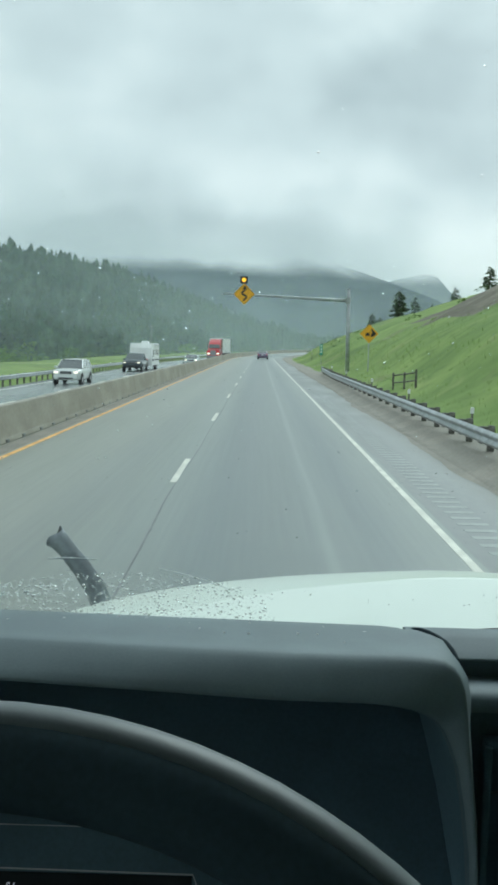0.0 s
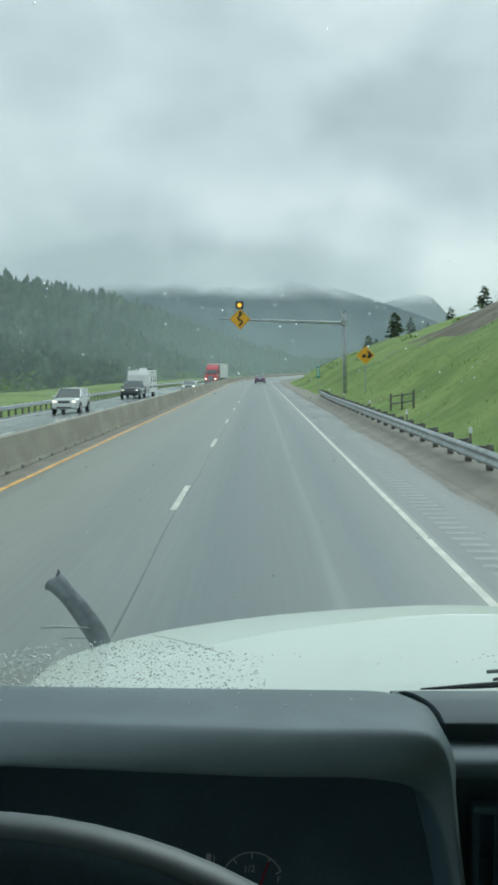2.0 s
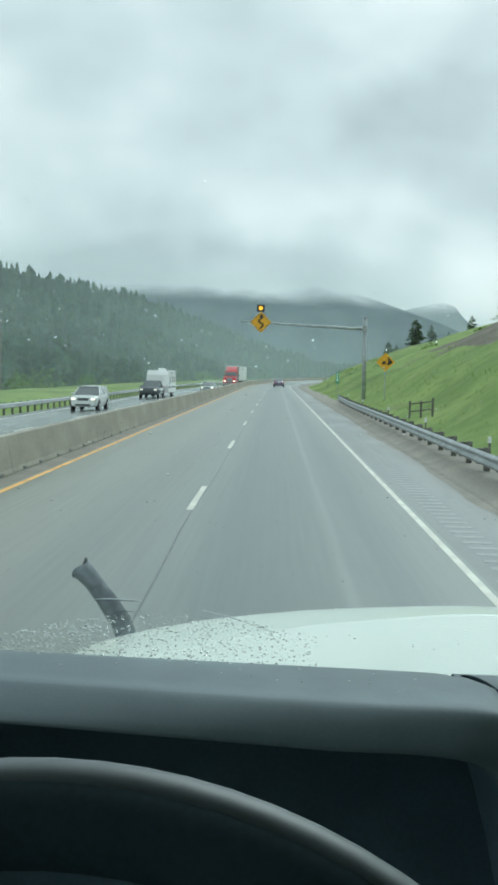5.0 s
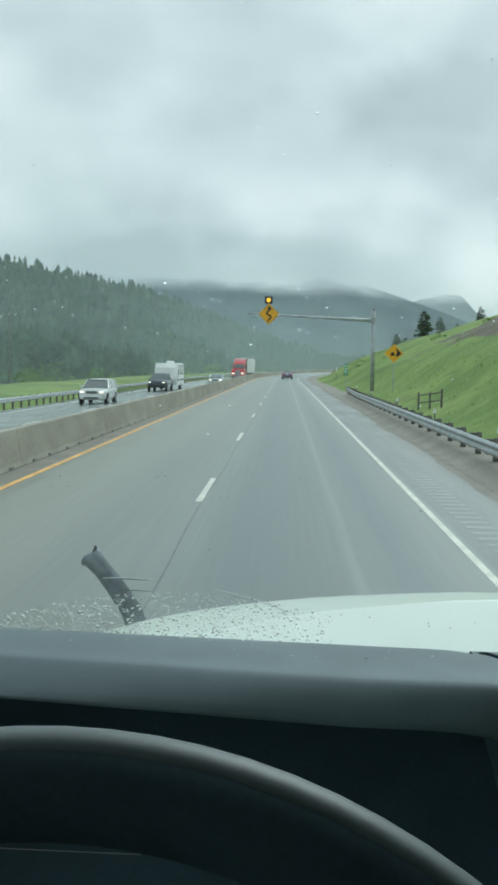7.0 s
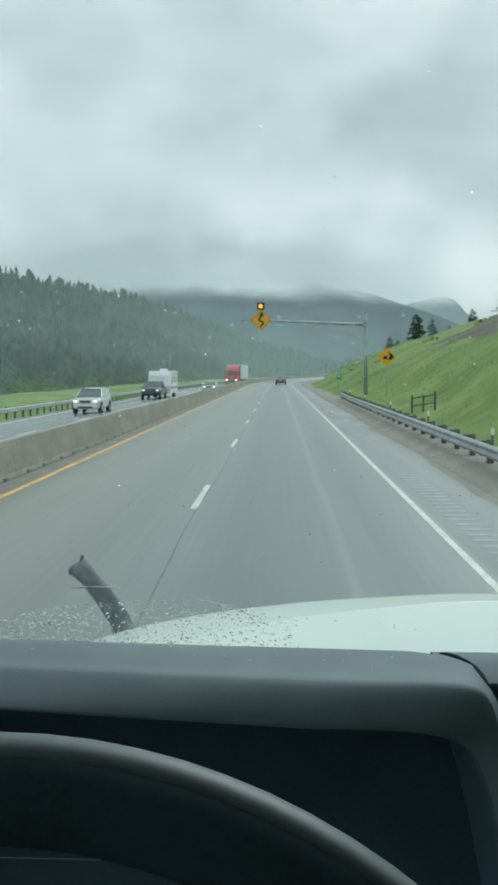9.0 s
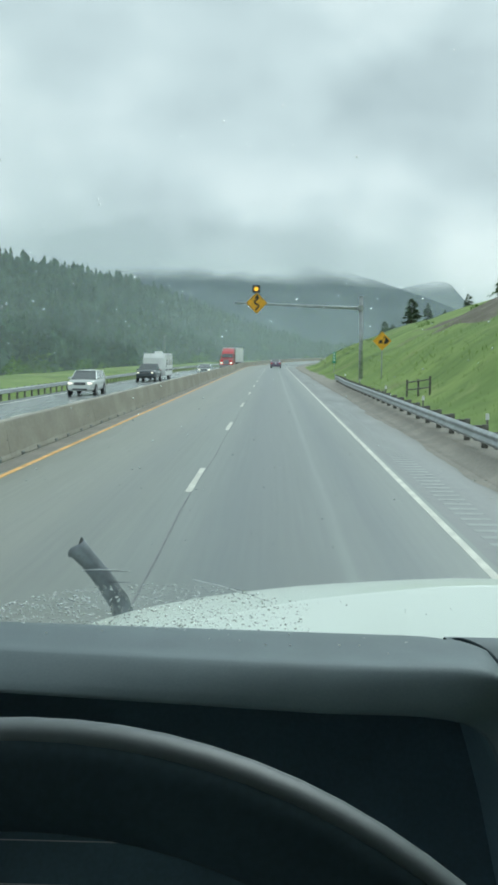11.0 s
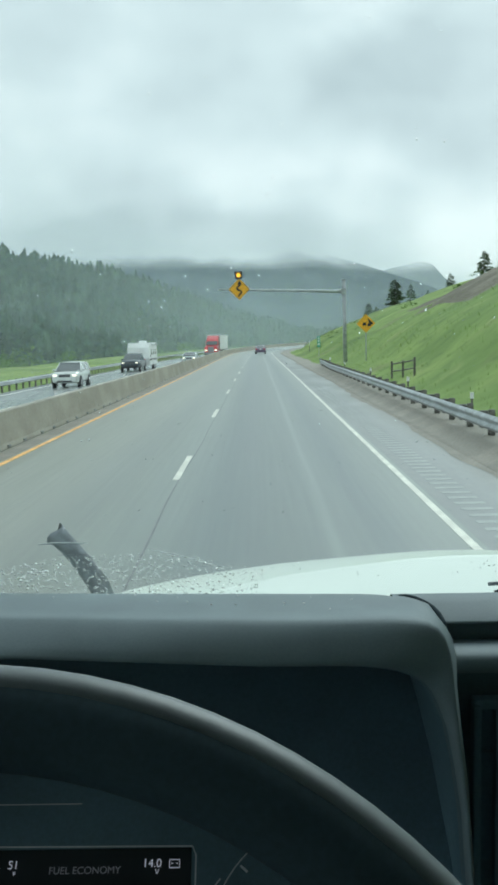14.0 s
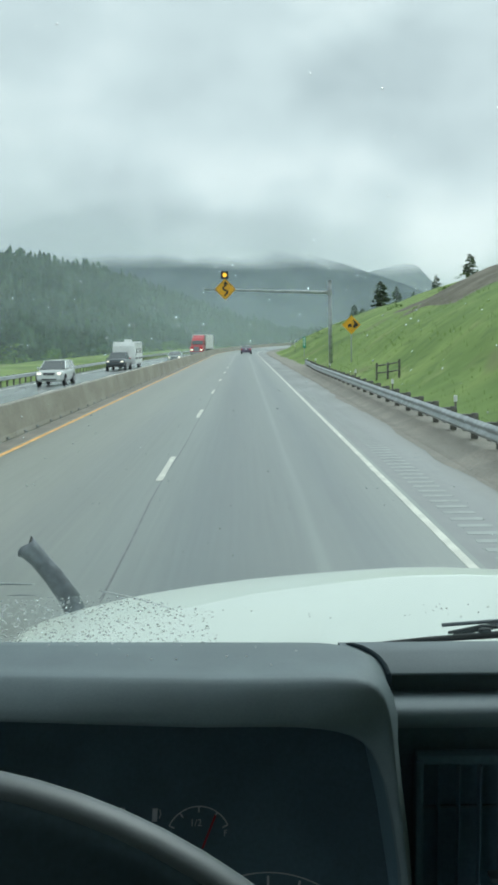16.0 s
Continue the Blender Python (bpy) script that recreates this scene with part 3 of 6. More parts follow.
def ribbon(name, u0, u1, s0, s1, z, mat, label, category="road", thick=0.012, cross=False, wobble=0.0, n_across=1, kind="structure", ragged=0.0):
    """A strip laid along the road."""
    bm = bmesh.new()
    ss = [s0] + [s for s in S_STEPS if s0 < s < s1] + [s1]
    rows = []
    for s in ss:
        w = wobble * noise.noise(Vector((s * 0.13, u0, 0.3)))
        us = [u0 + (u1 - u0) * i / n_across + w for i in range(n_across + 1)]
        us[-1] += ragged * noise.noise(Vector((s * 0.21, 4.4, 0.3)))
        rows.append([on_road(s, u, z + (cross_z(u) if cross else 0)) for u in us])
    vs = skin(bm, rows)
    layer = bm.loops.layers.uv.new("across")
    place = {}
    for s, r in zip(ss, vs):
        for i, v in enumerate(r):
            place[v] = (u0 + (u1 - u0) * i / n_across, s * 0.12)
    for f in bm.faces:
        for lp in f.loops:
            lp[layer].uv = place[lp.vert]
    ob = new(name, finish(name, bm, mat, recalc=False))
    if thick:
        so = ob.modifiers.new("thickness", "SOLIDIFY")
        so.thickness, so.offset = thick, -1
    return tagged(ob, label, category, kind=kind)


ribbon("road", -5.75, 2.42, -160, 1500, 0.0, ASPHALT, "wet grey asphalt carriageway with two lanes", thick=0.2, n_across=4)
ribbon("road_shoulder", 2.42, 4.02, -160, 1500, 0.0, SHOULDER, "patchy damp asphalt shoulder with ragged edge", thick=0.2, n_across=2, ragged=0.22)
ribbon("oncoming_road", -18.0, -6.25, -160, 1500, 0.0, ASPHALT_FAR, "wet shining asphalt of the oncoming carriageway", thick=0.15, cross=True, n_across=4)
ribbon("median_dirt", -5.56, -5.14, -160, 700, 0.003, GRAVEL, "damp brown grit along the foot of the barrier", "road wear", thick=0.0, ragged=0.06)


def gravel_spill():
    """Grit washed over the edge of the shoulder, in tongues and bays."""
    bm = bmesh.new()
    rows = []
    for i in range(420):
        q = -6.0 + 0.4 * i
        edge = 3.80 + 0.20 * noise.noise(Vector((q * 0.16, 1.7, 0.2))) + 0.13 * noise.noise(Vector((q * 0.55, 3.1, 0.4))) + 0.06 * noise.noise(Vector((q * 1.9, 5.2, 0.1)))
        rows.append([on_road(q, edge, 0.004), on_road(q, 0.5 * (edge + 4.22), 0.009), on_road(q, 4.22, 0.007), on_road(q, 4.30, -0.12)])
    skin(bm, rows)
    tagged(new("gravel_spill", finish("gravel_spill", bm, GRAVEL, recalc=False)), "brown grit washed over the edge of the shoulder", "gravel", kind="structure")


gravel_spill()
ribbon("edge_line", 2.25, 2.35, -160, 1300, 0.005, PAINT_WHITE, "solid white edge line on asphalt", "road marking")
ribbon("median_line", -5.07, -4.945, -160, 1300, 0.005, PAINT_YELLOW, "solid yellow line beside the median barrier", "road marking")
ribbon("tar_joint", -1.310, -1.289, -160, 75, 0.004, TAR, "dark sealed joint running beside the lane dashes", "road wear", wobble=0.10)
ribbon("oncoming_edge_line", -16.6, -16.45, -160, 900, 0.005, PAINT_WHITE, "white edge line of the oncoming carriageway", "road marking", cross=True)


def lane_dashes():
    k0 = -10
    for k in range(k0, 46):
        s = 14.5 + 12.19 * k
        for u, cross in ((-1.4, False), (-11.6, True)):
            bm = bmesh.new()
            rows = []
            for i in range(5):
                q = s + 3.05 * i / 4
                e = 0.012 * noise.noise(Vector((q * 3, u, 1)))
                zz = 0.005 + (cross_z(u) if cross else 0)
                rows.append([on_road(q, u - 0.056 + e, zz - 0.02), on_road(q, u - 0.056 + e, zz), on_road(q, u + 0.056 - e, zz), on_road(q, u + 0.056 - e, zz - 0.02)])
            ends = skin(bm, rows)
            bm.faces.new(ends[0])
            bm.faces.new(ends[-1][::-1])
            ob = new("lane_dash", finish("lane_dash", bm, PAINT_WHITE))
            tagged(ob, "white painted lane dash on wet asphalt", "road marking", "lane dashes" if not cross else "oncoming lane dashes")


lane_dashes()


def rumble_strip():
    bm = bmesh.new()
    s = -20.0
    while s < 45:
        add_box(bm, on_road(s, 2.84, 0.0), (0.42, 0.17, 0.0045))
        s += 0.42
    tagged(new("rumble_strip", finish("rumble_strip", bm, WORN)), "row of pale milled rumble grooves on the shoulder", "rumble strip", kind="stuff")


rumble_strip()


# ---- concrete median barrier ----
BARRIER = [(-0.25, -0.4), (-0.25, 0.03), (-0.215, 0.12), (-0.095, 0.79), (-0.08, 0.81), (0.08, 0.81), (0.095, 0.79), (0.215, 0.12), (0.25, 0.03), (0.25, -0.4)]


def median_barrier():
    root = thing("median_barrier", "stained tall concrete median barrier of butted blocks", "barrier", kind="structure")
    slot_mesh = finish("lifting_slot", box((0, 0, 0), (0.06, 0.22, 0.075), 0.012), TAR)
    s, i = -30.0, 0
    while s < 1000:
        long = 3.05 if s < 130 else 6.1 if s < 260 else 12.2
        bm = bmesh.new()
        n = 1 if s < 205 else 2
        rows = []
        lean = 0.005 * noise.noise(Vector((i * 3.3, 0, 0)))
        for k in range(n + 1):
            q = s + 0.003 + (long - 0.006) * k / n
            rows.append([on_road(q, -5.86 + a + lean, b) for a, b in BARRIER])
        vs = skin(bm, rows)
        bm.faces.new(vs[0])
        bm.faces.new(vs[-1][::-1])
        block = part("barrier_block", bm, CONCRETE, root)
        if s < 60:
            for f in (0.28, 0.72):
                piece("lifting_slot", slot_mesh, block, road_pose(s + f * long, -5.86 + 0.235 + lean, 0.04))
        s += long
        i += 1


median_barrier()


# ---- guardrails ----
W_BEAM = [(0.0, 0.0), (0.03, 0.03), (0.075, 0.055), (0.075, 0.095), (0.02, 0.135), (0.02, 0.175), (0.075, 0.215), (0.075, 0.255), (0.03, 0.28), (0.0, 0.31)]


def guardrail(name, label, place, s_list, side, top, post_every, blocks):
    """A W-beam rail on posts. side: -1 faces left, +1 faces right."""
    root = thing(name, label, "guardrail", kind="structure")
    for a, b in zip(s_list, s_list[1:]):
        bm = bmesh.new()
        rows = []
        for s in (a, b + 0.02):
            rows.append([place(s, side * p, top(s) - 0.31 + q) for p, q in W_BEAM])
        skin(bm, rows)
        rows = []
        for s in (a, b + 0.02):
            rows.append([place(s, side * (p - 0.006), top(s) - 0.31 + q) for p, q in W_BEAM])
        skin(bm, rows)
        part("rail", bm, GALVANISED, root, smooth=True, recalc=False)
    post_mesh = finish("post", box((0, 0, -0.58), (0.13, 0.13, 1.25), 0.01), WOOD_POST)
    block_mesh = finish("block", box((0, 0, 0), (0.16, 0.20, 0.36), 0.012), WOOD_POST)
    s = s_list[0] + 0.5
    while s < s_list[-1]:
        p = place(s, -side * 0.26, top(s) - 0.01)
        piece("post", post_mesh, root, pose(p.x, p.y, p.z, 0, 0, road_turn(s) + random.uniform(-2, 2)))
        if blocks:
            p = place(s, -side * 0.10, top(s) - 0.165)
            piece("block", block_mesh, root, pose(p.x, p.y, p.z, 0, 0, road_turn(s)))
        s += post_every
    return root


def right_u(s):
    return 4.62 + (0.012 * max(0.0, s - 57) ** 1.35 if s > 57 else 0.0)


def right_top(s):
    return 0.68 - 0.012 * max(0.0, s - 66)


rail_s = [-60 + 3.81 * i for i in range(36)]
guardrail("guardrail", "galvanised W-beam guardrail on timber posts beside the shoulder", lambda s, p, z: on_road(s, right_u(s) + p, z),
          rail_s, -1, right_top, 1.905, True)
far_s = steps([(-60, 200, 3.81), (200, 640, 7.62)])
guardrail("guardrail", "long galvanised guardrail beyond the oncoming carriageway", lambda s, p, z: on_road(s, -17.9 + p, z + cross_z(-17.9)),
          far_s, 1, lambda s: 0.80, 1.905, True)


def rail_end():
    root = thing("rail_terminal", "weathered steel end terminal of the guardrail", "guardrail end")
    p = on_road(rail_s[-1], right_u(rail_s[-1]), 0)
    root.matrix_world = pose(p.x, p.y, p.z, 0, 0, -6)
    part("end_plate", box((-0.03, 0.06, 0.50), (0.14, 0.10, 0.46), 0.02), GALVANISED, root)
    part("end_post", box((0.12, 0.0, 0.22), (0.15, 0.15, 0.9), 0.01), WOOD_POST, root)


rail_end()


def rail_markers():
    root = thing("delineator", "small white reflector post behind the guardrail", "delineator", group="rail delineators")
    part("stem", box((0, 0, 0.45), (0.05, 0.02, 0.9), 0.006), WOOD_POST, root)
    part("reflector", box((0, -0.005, 0.86), (0.085, 0.03, 0.15), 0.008), WHITE_PLASTIC, root)
    first = True
    for s in (8.5, 14, 21, 30, 40, 52, 65, -6, -20, -36):
        m = road_pose(s, right_u(s) + 0.42, 0.0, random.uniform(-5, 5))
        if first:
            root.matrix_world = m
            first = False
        else:
            copy_thing(root, m)


rail_markers()


# ---- overhead warning sign on a mast arm ----
def winding_arrow(bm, y):
    """The black winding arrow on the diamond."""
    turns = [(-0.04, -0.56), (-0.03, -0.46), (0.06, -0.36), (0.15, -0.27), (0.155, -0.17), (0.06, -0.09), (-0.10, -0.01), (-0.165, 0.07), (-0.15, 0.17), (-0.05, 0.25), (0.03, 0.32), (0.05, 0.42)]
    pts = []
    for i in range(len(turns) - 1):
        p0, p1, p2, p3 = (Vector(turns[max(0, min(len(turns) - 1, i + k))]) for k in (-1, 0, 1, 2))
        for k in (0.0, 0.25, 0.5, 0.75):
            pts.append(0.5 * (2 * p1 + (p2 - p0) * k + (2 * p0 - 5 * p1 + 4 * p2 - p3) * k * k + (3 * p1 - p0 - 3 * p2 + p3) * k ** 3))
    w = 0.068
    left, right = [], []
    for i, p in enumerate(pts):
        d = (pts[min(i + 1, len(pts) - 1)] - pts[max(i - 1, 0)]).normalized()
        left.append((p.x - d.y * w, y, p.y + d.x * w))
        right.append((p.x + d.y * w, y, p.y - d.x * w))
    skin(bm, [left, right])
    bm.faces.new([bm.verts.new(p) for p in ((-0.16, y, 0.37), (0.06, y, 0.40), (0.24, y, 0.36), (0.02, y, 0.72))])


def overhead_sign():
    root = thing("overhead_sign", "amber winding-road diamond sign with beacon on grey mast arm", "road sign", pose(0, 72, 0))
    bm = bmesh.new()
    add_cyl(bm, (7.05, 0, -0.5), (6.95, 0, 6.95), 0.17, 0.14, 18)
    part("mast", bm, GALVANISED, root, smooth=True)
    bm = bmesh.new()
    add_cyl(bm, (6.95, 0, 6.92), (6.95, 0, 7.0), 0.17, 0.17, 18)
    part("mast_cap", bm, GALVANISED, root)
    bm = bmesh.new()
    add_cyl(bm, (7.05, 0, 0.15), (7.05, 0, 0.22), 0.28, 0.28, 14)
    part("base_plate", bm, GALVANISED, root)
    bm = bmesh.new()
    add_tube(bm, [(6.95, 0, 6.05), (4.5, -0.02, 6.14), (1.5, -0.02, 6.26), (-1.4, -0.02, 6.36), (-3.1, -0.02, 6.42)], [0.13, 0.115, 0.095, 0.075, 0.062], 14)
    part("mast_arm", bm, GALVANISED, root, smooth=True)
    part("arm_flange", box((6.78, 0, 6.06), (0.10, 0.42, 0.42), 0.02), GALVANISED, root)
    part("arm_bracket", box((6.95, 0, 6.06), (0.36, 0.36, 0.5), 0.04), GALVANISED, root)
    bm = bmesh.new()
    h = 0.86
    prism(bm, [(-h, 0), (0, -h), (h, 0), (0, h)], -0.21, -0.19)
    bmesh.ops.bevel(bm, geom=[e for e in bm.edges if abs(e.verts[0].co.y - e.verts[1].co.y) > 0.01], offset=0.06, segments=3, affect="EDGES")
    bmesh.ops.translate(bm, vec=(-1.41, 0, 6.40), verts=bm.verts)
    board = part("sign_board", bm, SIGN_YELLOW, root, "amber reflective diamond board")
    bm = bmesh.new()
    ring = []
    for r in (0.80, 0.765):
        ring.append([(-1.41 - r, -0.214, 6.40), (-1.41, -0.214, 6.40 - r), (-1.41 + r, -0.214, 6.40), (-1.41, -0.214, 6.40 + r)])
    skin(bm, ring, closed_v=True)
    part("border", bm, SIGN_BLACK, board, "thin black border")
    bm = bmesh.new()
    winding_arrow(bm, -0.215)
    bmesh.ops.translate(bm, vec=(-1.41, 0, 6.38), verts=bm.verts)
    part("arrow", bm, SIGN_BLACK, board, "black winding arrow")
    for x in (-0.25, 0.25):
        part("clamp", box((-1.41 + x, -0.10, 6.36), (0.06, 0.2, 0.3), 0.01), GALVANISED, root)
    part("beacon_stem", cyl((-1.41, -0.1, 6.5), (-1.41, -0.1, 7.35), 0.035), GALVANISED, root)
    beacon = part("beacon_housing", box((-1.45, -0.12, 7.52), (0.62, 0.16, 0.58), 0.03), RUBBER, root, "black square beacon housing")
    part("lens", cyl((-1.45, -0.205, 7.52), (-1.45, -0.235, 7.52), 0.17, 0.15, 20), LAMP_AMBER, beacon, "amber beacon lens")
    bm = bmesh.new()
    pts = [(-1.45 + 0.2 * math.cos(a), -0.2, 7.52 + 0.2 * math.sin(a)) for a in np.linspace(0.1, math.pi - 0.1, 12)]
    skin(bm, [pts, [(x, y - 0.22, z - 0.02) for x, y, z in pts]])
    part("visor", bm, RUBBER, beacon)


overhead_sign()


def rock_warning_sign():
    root = thing("warning_sign", "amber diamond falling-rock sign on a steel post in grass", "road sign", pose(7.5, 62, ground_z(62, 7.5)))
    part("post", box((0, 0.03, 1.2), (0.07, 0.05, 3.6), 0.01), GALVANISED, root)
    bm = bmesh.new()
    h = 0.65
    prism(bm, [(-h, 0), (0, -h), (h, 0), (0, h)], -0.02, 0.0)
    bmesh.ops.translate(bm, vec=(0, 0, 2.6), verts=bm.verts)
    board = part("sign_board", bm, SIGN_YELLOW, root)
    bm = bmesh.new()
    prism(bm, [(x, 2.6 + z) for x, z in ((-0.26, -0.13), (-0.25, -0.03), (-0.21, -0.01), (-0.17, 0.07), (-0.01, 0.07), (0.02, -0.02), (0.03, -0.13))], -0.031, -0.021)
    for x in (-0.19, -0.04):
        add_cyl(bm, (x, -0.031, 2.46), (x, -0.021, 2.46), 0.045, 0.045, 12)
    prism(bm, [(x, 2.6 + z) for x, z in ((0.12, 0.40), (0.50, 0.0), (0.30, -0.20), (0.09, -0.20), (0.15, -0.02), (0.21, 0.08), (0.16, 0.20))], -0.031, -0.021)
    for x, z in ((0.07, 0.12), (0.09, 0.23)):
        add_cyl(bm, (x, -0.031, 2.6 + z), (x, -0.021, 2.6 + z), 0.028, 0.028, 8)
    part("pictogram", bm, SIGN_BLACK, board, "black car under a cliff with falling stones")


rock_warning_sign()


def mile_marker():
    s, u = 106.0, 7.2
    root = thing("mile_marker", "tall narrow green mile marker on a steel post in the grass", "road sign", pose(u, s, ground_z(s, u)))
    part("post", box((0, 0.03, 0.9), (0.06, 0.04, 2.4), 0.008), GALVANISED, root)
    board = part("sign_board", box((0, 0, 1.75), (0.34, 0.02, 1.25), 0.008), SIGN_GREEN, root, "green reflective plate")
    for k in range(3):
        part("number_bar", box((0, -0.014, 2.15 - 0.34 * k), (0.16, 0.006, 0.22)), WHITE_PLASTIC, board, "pale bar in place of a figure")


mile_marker()


def thin_markers():
    root = thing("snow_pole", "thin pale snow pole with dark foot in the roadside grass", "marker post", group="snow poles")
    part("pole", cyl((0, 0, -0.1), (0, 0, 1.9), 0.022, 0.018, 8), WHITE_PLASTIC, root)
    part("foot", cyl((0, 0, -0.1), (0, 0, 0.9), 0.032, 0.032, 8), WOOD_POST, root, "dark timber foot")
    spots = [(132, 7.6), (205, 7.8), (268, 7.6), (322, 7.4)]
    for i, (s, u) in enumerate(spots):
        p = on_road(s, u)
        m = pose(p.x, p.y, ground_z(s, u), 0, 0, 0)
        if i == 0:
            root.matrix_world = m
        else:
            copy_thing(root, m)


thin_markers()


def utility_poles():
    root = thing("utility_pole", "dark timber utility pole with crossarm beyond the far guardrail", "utility pole", group="utility poles")
    part("pole", cyl((0, 0, -1), (0, 0, 9.5), 0.16, 0.11, 10), WOOD_POST, root)
    part("crossarm", box((0, -0.12, 9.0), (2.0, 0.10, 0.12), 0.01), WOOD_POST, root)
    for x in (-0.85, 0.0, 0.85):
        part("insulator", cyl((x, -0.12, 9.06), (x, -0.12, 9.24), 0.05, 0.03, 8), WHITE_PLASTIC, root)
    for i, (s, u) in enumerate(((-40, -34), (118, -37), (250, -42))):
        p = on_road(s, u)
        m = pose(p.x, p.y, ground_z(s, u), 0, 0, 8)
        if i == 0:
            root.matrix_world = m
        else:
            copy_thing(root, m)


utility_poles()


def timber_fence():
    """A short weathered run of fence on the bank behind the guardrail."""
    root = thing("timber_fence", "short weathered timber post-and-rail fence on the grassy bank", "fence")
    tops = []
    for k, (x, y) in enumerate(((6.5, 43.4), (6.8, 41.9), (7.1, 40.5))):
        z = ground_z(y, x)
        part("post", box((x, y, z + 0.36), (0.09, 0.09, 0.98 - 0.08 * (k % 2)), 0.012), WOOD_POST, root)
        tops.append((x, y, z))
    for a, b in zip(tops, tops[1:]):
        for h in (0.36, 0.72):
            part("rail", cyl((a[0], a[1] - 0.07, a[2] + h), (b[0], b[1] - 0.07, b[2] + h), 0.035, 0.03, 8), WOOD_POST, root)


timber_fence()


# ---- trees ----
def conifer_into(verts, faces, base, h, r, rng, tiers=7, n=7):
    """A ragged conifer of drooping tiers, added to lists."""
    x, y, z = base
    k = len(verts)
    # trunk
    for zz, rr in ((z - 0.5, 0.03 * h * 0.5), (z + h * 0.9, 0.01)):
        for i in range(3):
            a = 2 * math.pi * i / 3
            verts.append((x + rr * math.cos(a), y + rr * math.sin(a), zz))
    for i in range(3):
        faces.append((k + i, k + (i + 1) % 3, k + 3 + (i + 1) % 3, k + 3 + i))
    for t in range(tiers):
        f = t / tiers
        zt = z + h * (0.10 + 0.90 * (t + 1.55) / (tiers + 0.55))
        zb = z + h * (0.10 + 0.86 * f)
        rr = r * (1 - f) ** 0.7 * rng.uniform(0.75, 1.2) + 0.08 * r
        k = len(verts)
        verts.append((x + rng.uniform(-.04, .04) * r, y + rng.uniform(-.04, .04) * r, min(zt, z + h)))
        off = rng.uniform(0, 6.28)
        for i in range(n):
            a = off + 2 * math.pi * i / n
            q = rr * (rng.uniform(0.85, 1.15) if i % 2 else rng.uniform(0.45, 0.7))
            verts.append((x + q * math.cos(a), y + q * math.sin(a), zb + rng.uniform(-0.03, 0.03) * h + (0.04 * h if i % 2 == 0 else 0)))
        for i in range(n):
            faces.append((k, k + 1 + i, k + 1 + (i + 1) % n))


def forest():
    rng = random.Random(4)
    verts, faces = [], []
    count = 0
    while count < 8000:
        a = rng.uniform(-0.46, 0.16)
        n, f = forest_near(a), forest_far(a)
        k = rng.random() ** 0.8 * 1.12
        y = n + (f - n) * k + rng.uniform(-8, 8)
        x = a * y
        z = ground_at(x, y)
        h = (rng.uniform(9, 13) if rng.random() < 0.9 else rng.uniform(13, 17)) * (0.75 if a > 0.03 else 1.0)
        if noise.noise(Vector((x * 0.02, y * 0.02, 9))) < -0.38 and k < 0.6:
            continue
        conifer_into(verts, faces, (x, y, z), h, h * rng.uniform(0.17, 0.29), rng, tiers=6, n=6)
        count += 1
    me = bpy.data.meshes.new("forest")
    me.from_pydata(verts, [], faces)
    me.materials.append(NEEDLE_DARK)
    tagged(new("forest", me), "dense dark conifer forest covering the misty hill", "forest", kind="stuff")


def ground_at(x, y):
    """Ground height at a world place."""
    if y <= BEND:
        return ground_z(y, x)
    th = math.atan2(y - BEND, RADIUS - x)
    return ground_z(BEND + RADIUS * th, RADIUS - math.hypot(RADIUS - x, y - BEND))


forest()


def leafy_shrubs():
    """Pale young deciduous growth at the forest's foot."""
    rng = random.Random(8)
    verts, faces = [], []
    for i in range(210):
        a = rng.uniform(-0.42, 0.1)
        y = forest_near(a) + (rng.uniform(-30, -4) if i % 2 else rng.uniform(-12, 75))
        x = a * y
        z = ground_at(x, y)
        r = rng.uniform(1.0, 2.6) if i % 2 else rng.uniform(2.0, 4.2)
        for _ in range(46):
            th, ph = rng.uniform(0, 6.28), math.acos(rng.uniform(-0.3, 1))
            q = r * rng.uniform(0.6, 1.05)
            c = Vector((x + q * math.sin(ph) * math.cos(th), y + q * math.sin(ph) * math.sin(th), z + r * 0.5 + q * 1.1 * math.cos(ph)))
            k = len(verts)
            for _ in range(3):
                verts.append(c + Vector((rng.uniform(-.5, .5), rng.uniform(-.5, .5), rng.uniform(-.4, .4))) * r * 0.55)
            faces.append((k, k + 1, k + 2))
    # rounded paler clumps on the meadow below the road
    for _ in range(46):
        q = rng.uniform(85, 330)
        u = -18.2 - rng.uniform(17, 34)
        p = on_road(q, u)
        z = ground_z(q, u)
        r = rng.uniform(0.7, 2.0)
        for _ in range(60):
            th, ph = rng.uniform(0, 6.28), math.acos(rng.uniform(-0.2, 1))
            out = r * rng.uniform(0.7, 1.05)
            c = Vector((p.x + out * math.sin(ph) * math.cos(th), p.y + out * math.sin(ph) * math.sin(th), z + r * 0.45 + out * math.cos(ph)))
            k = len(verts)
            for _ in range(3):
                verts.append(c + Vector((rng.uniform(-.5, .5), rng.uniform(-.5, .5), rng.uniform(-.4, .4))) * r * 0.42)
            faces.append((k, k + 1, k + 2))
    me = bpy.data.meshes.new("shrubs")
    me.from_pydata(verts, [], faces)
    me.materials.append(LEAF_LIGHT)
    tagged(new("shrubs", me), "pale green young shrubs along the forest edge", "shrubs", kind="stuff")


leafy_shrubs()


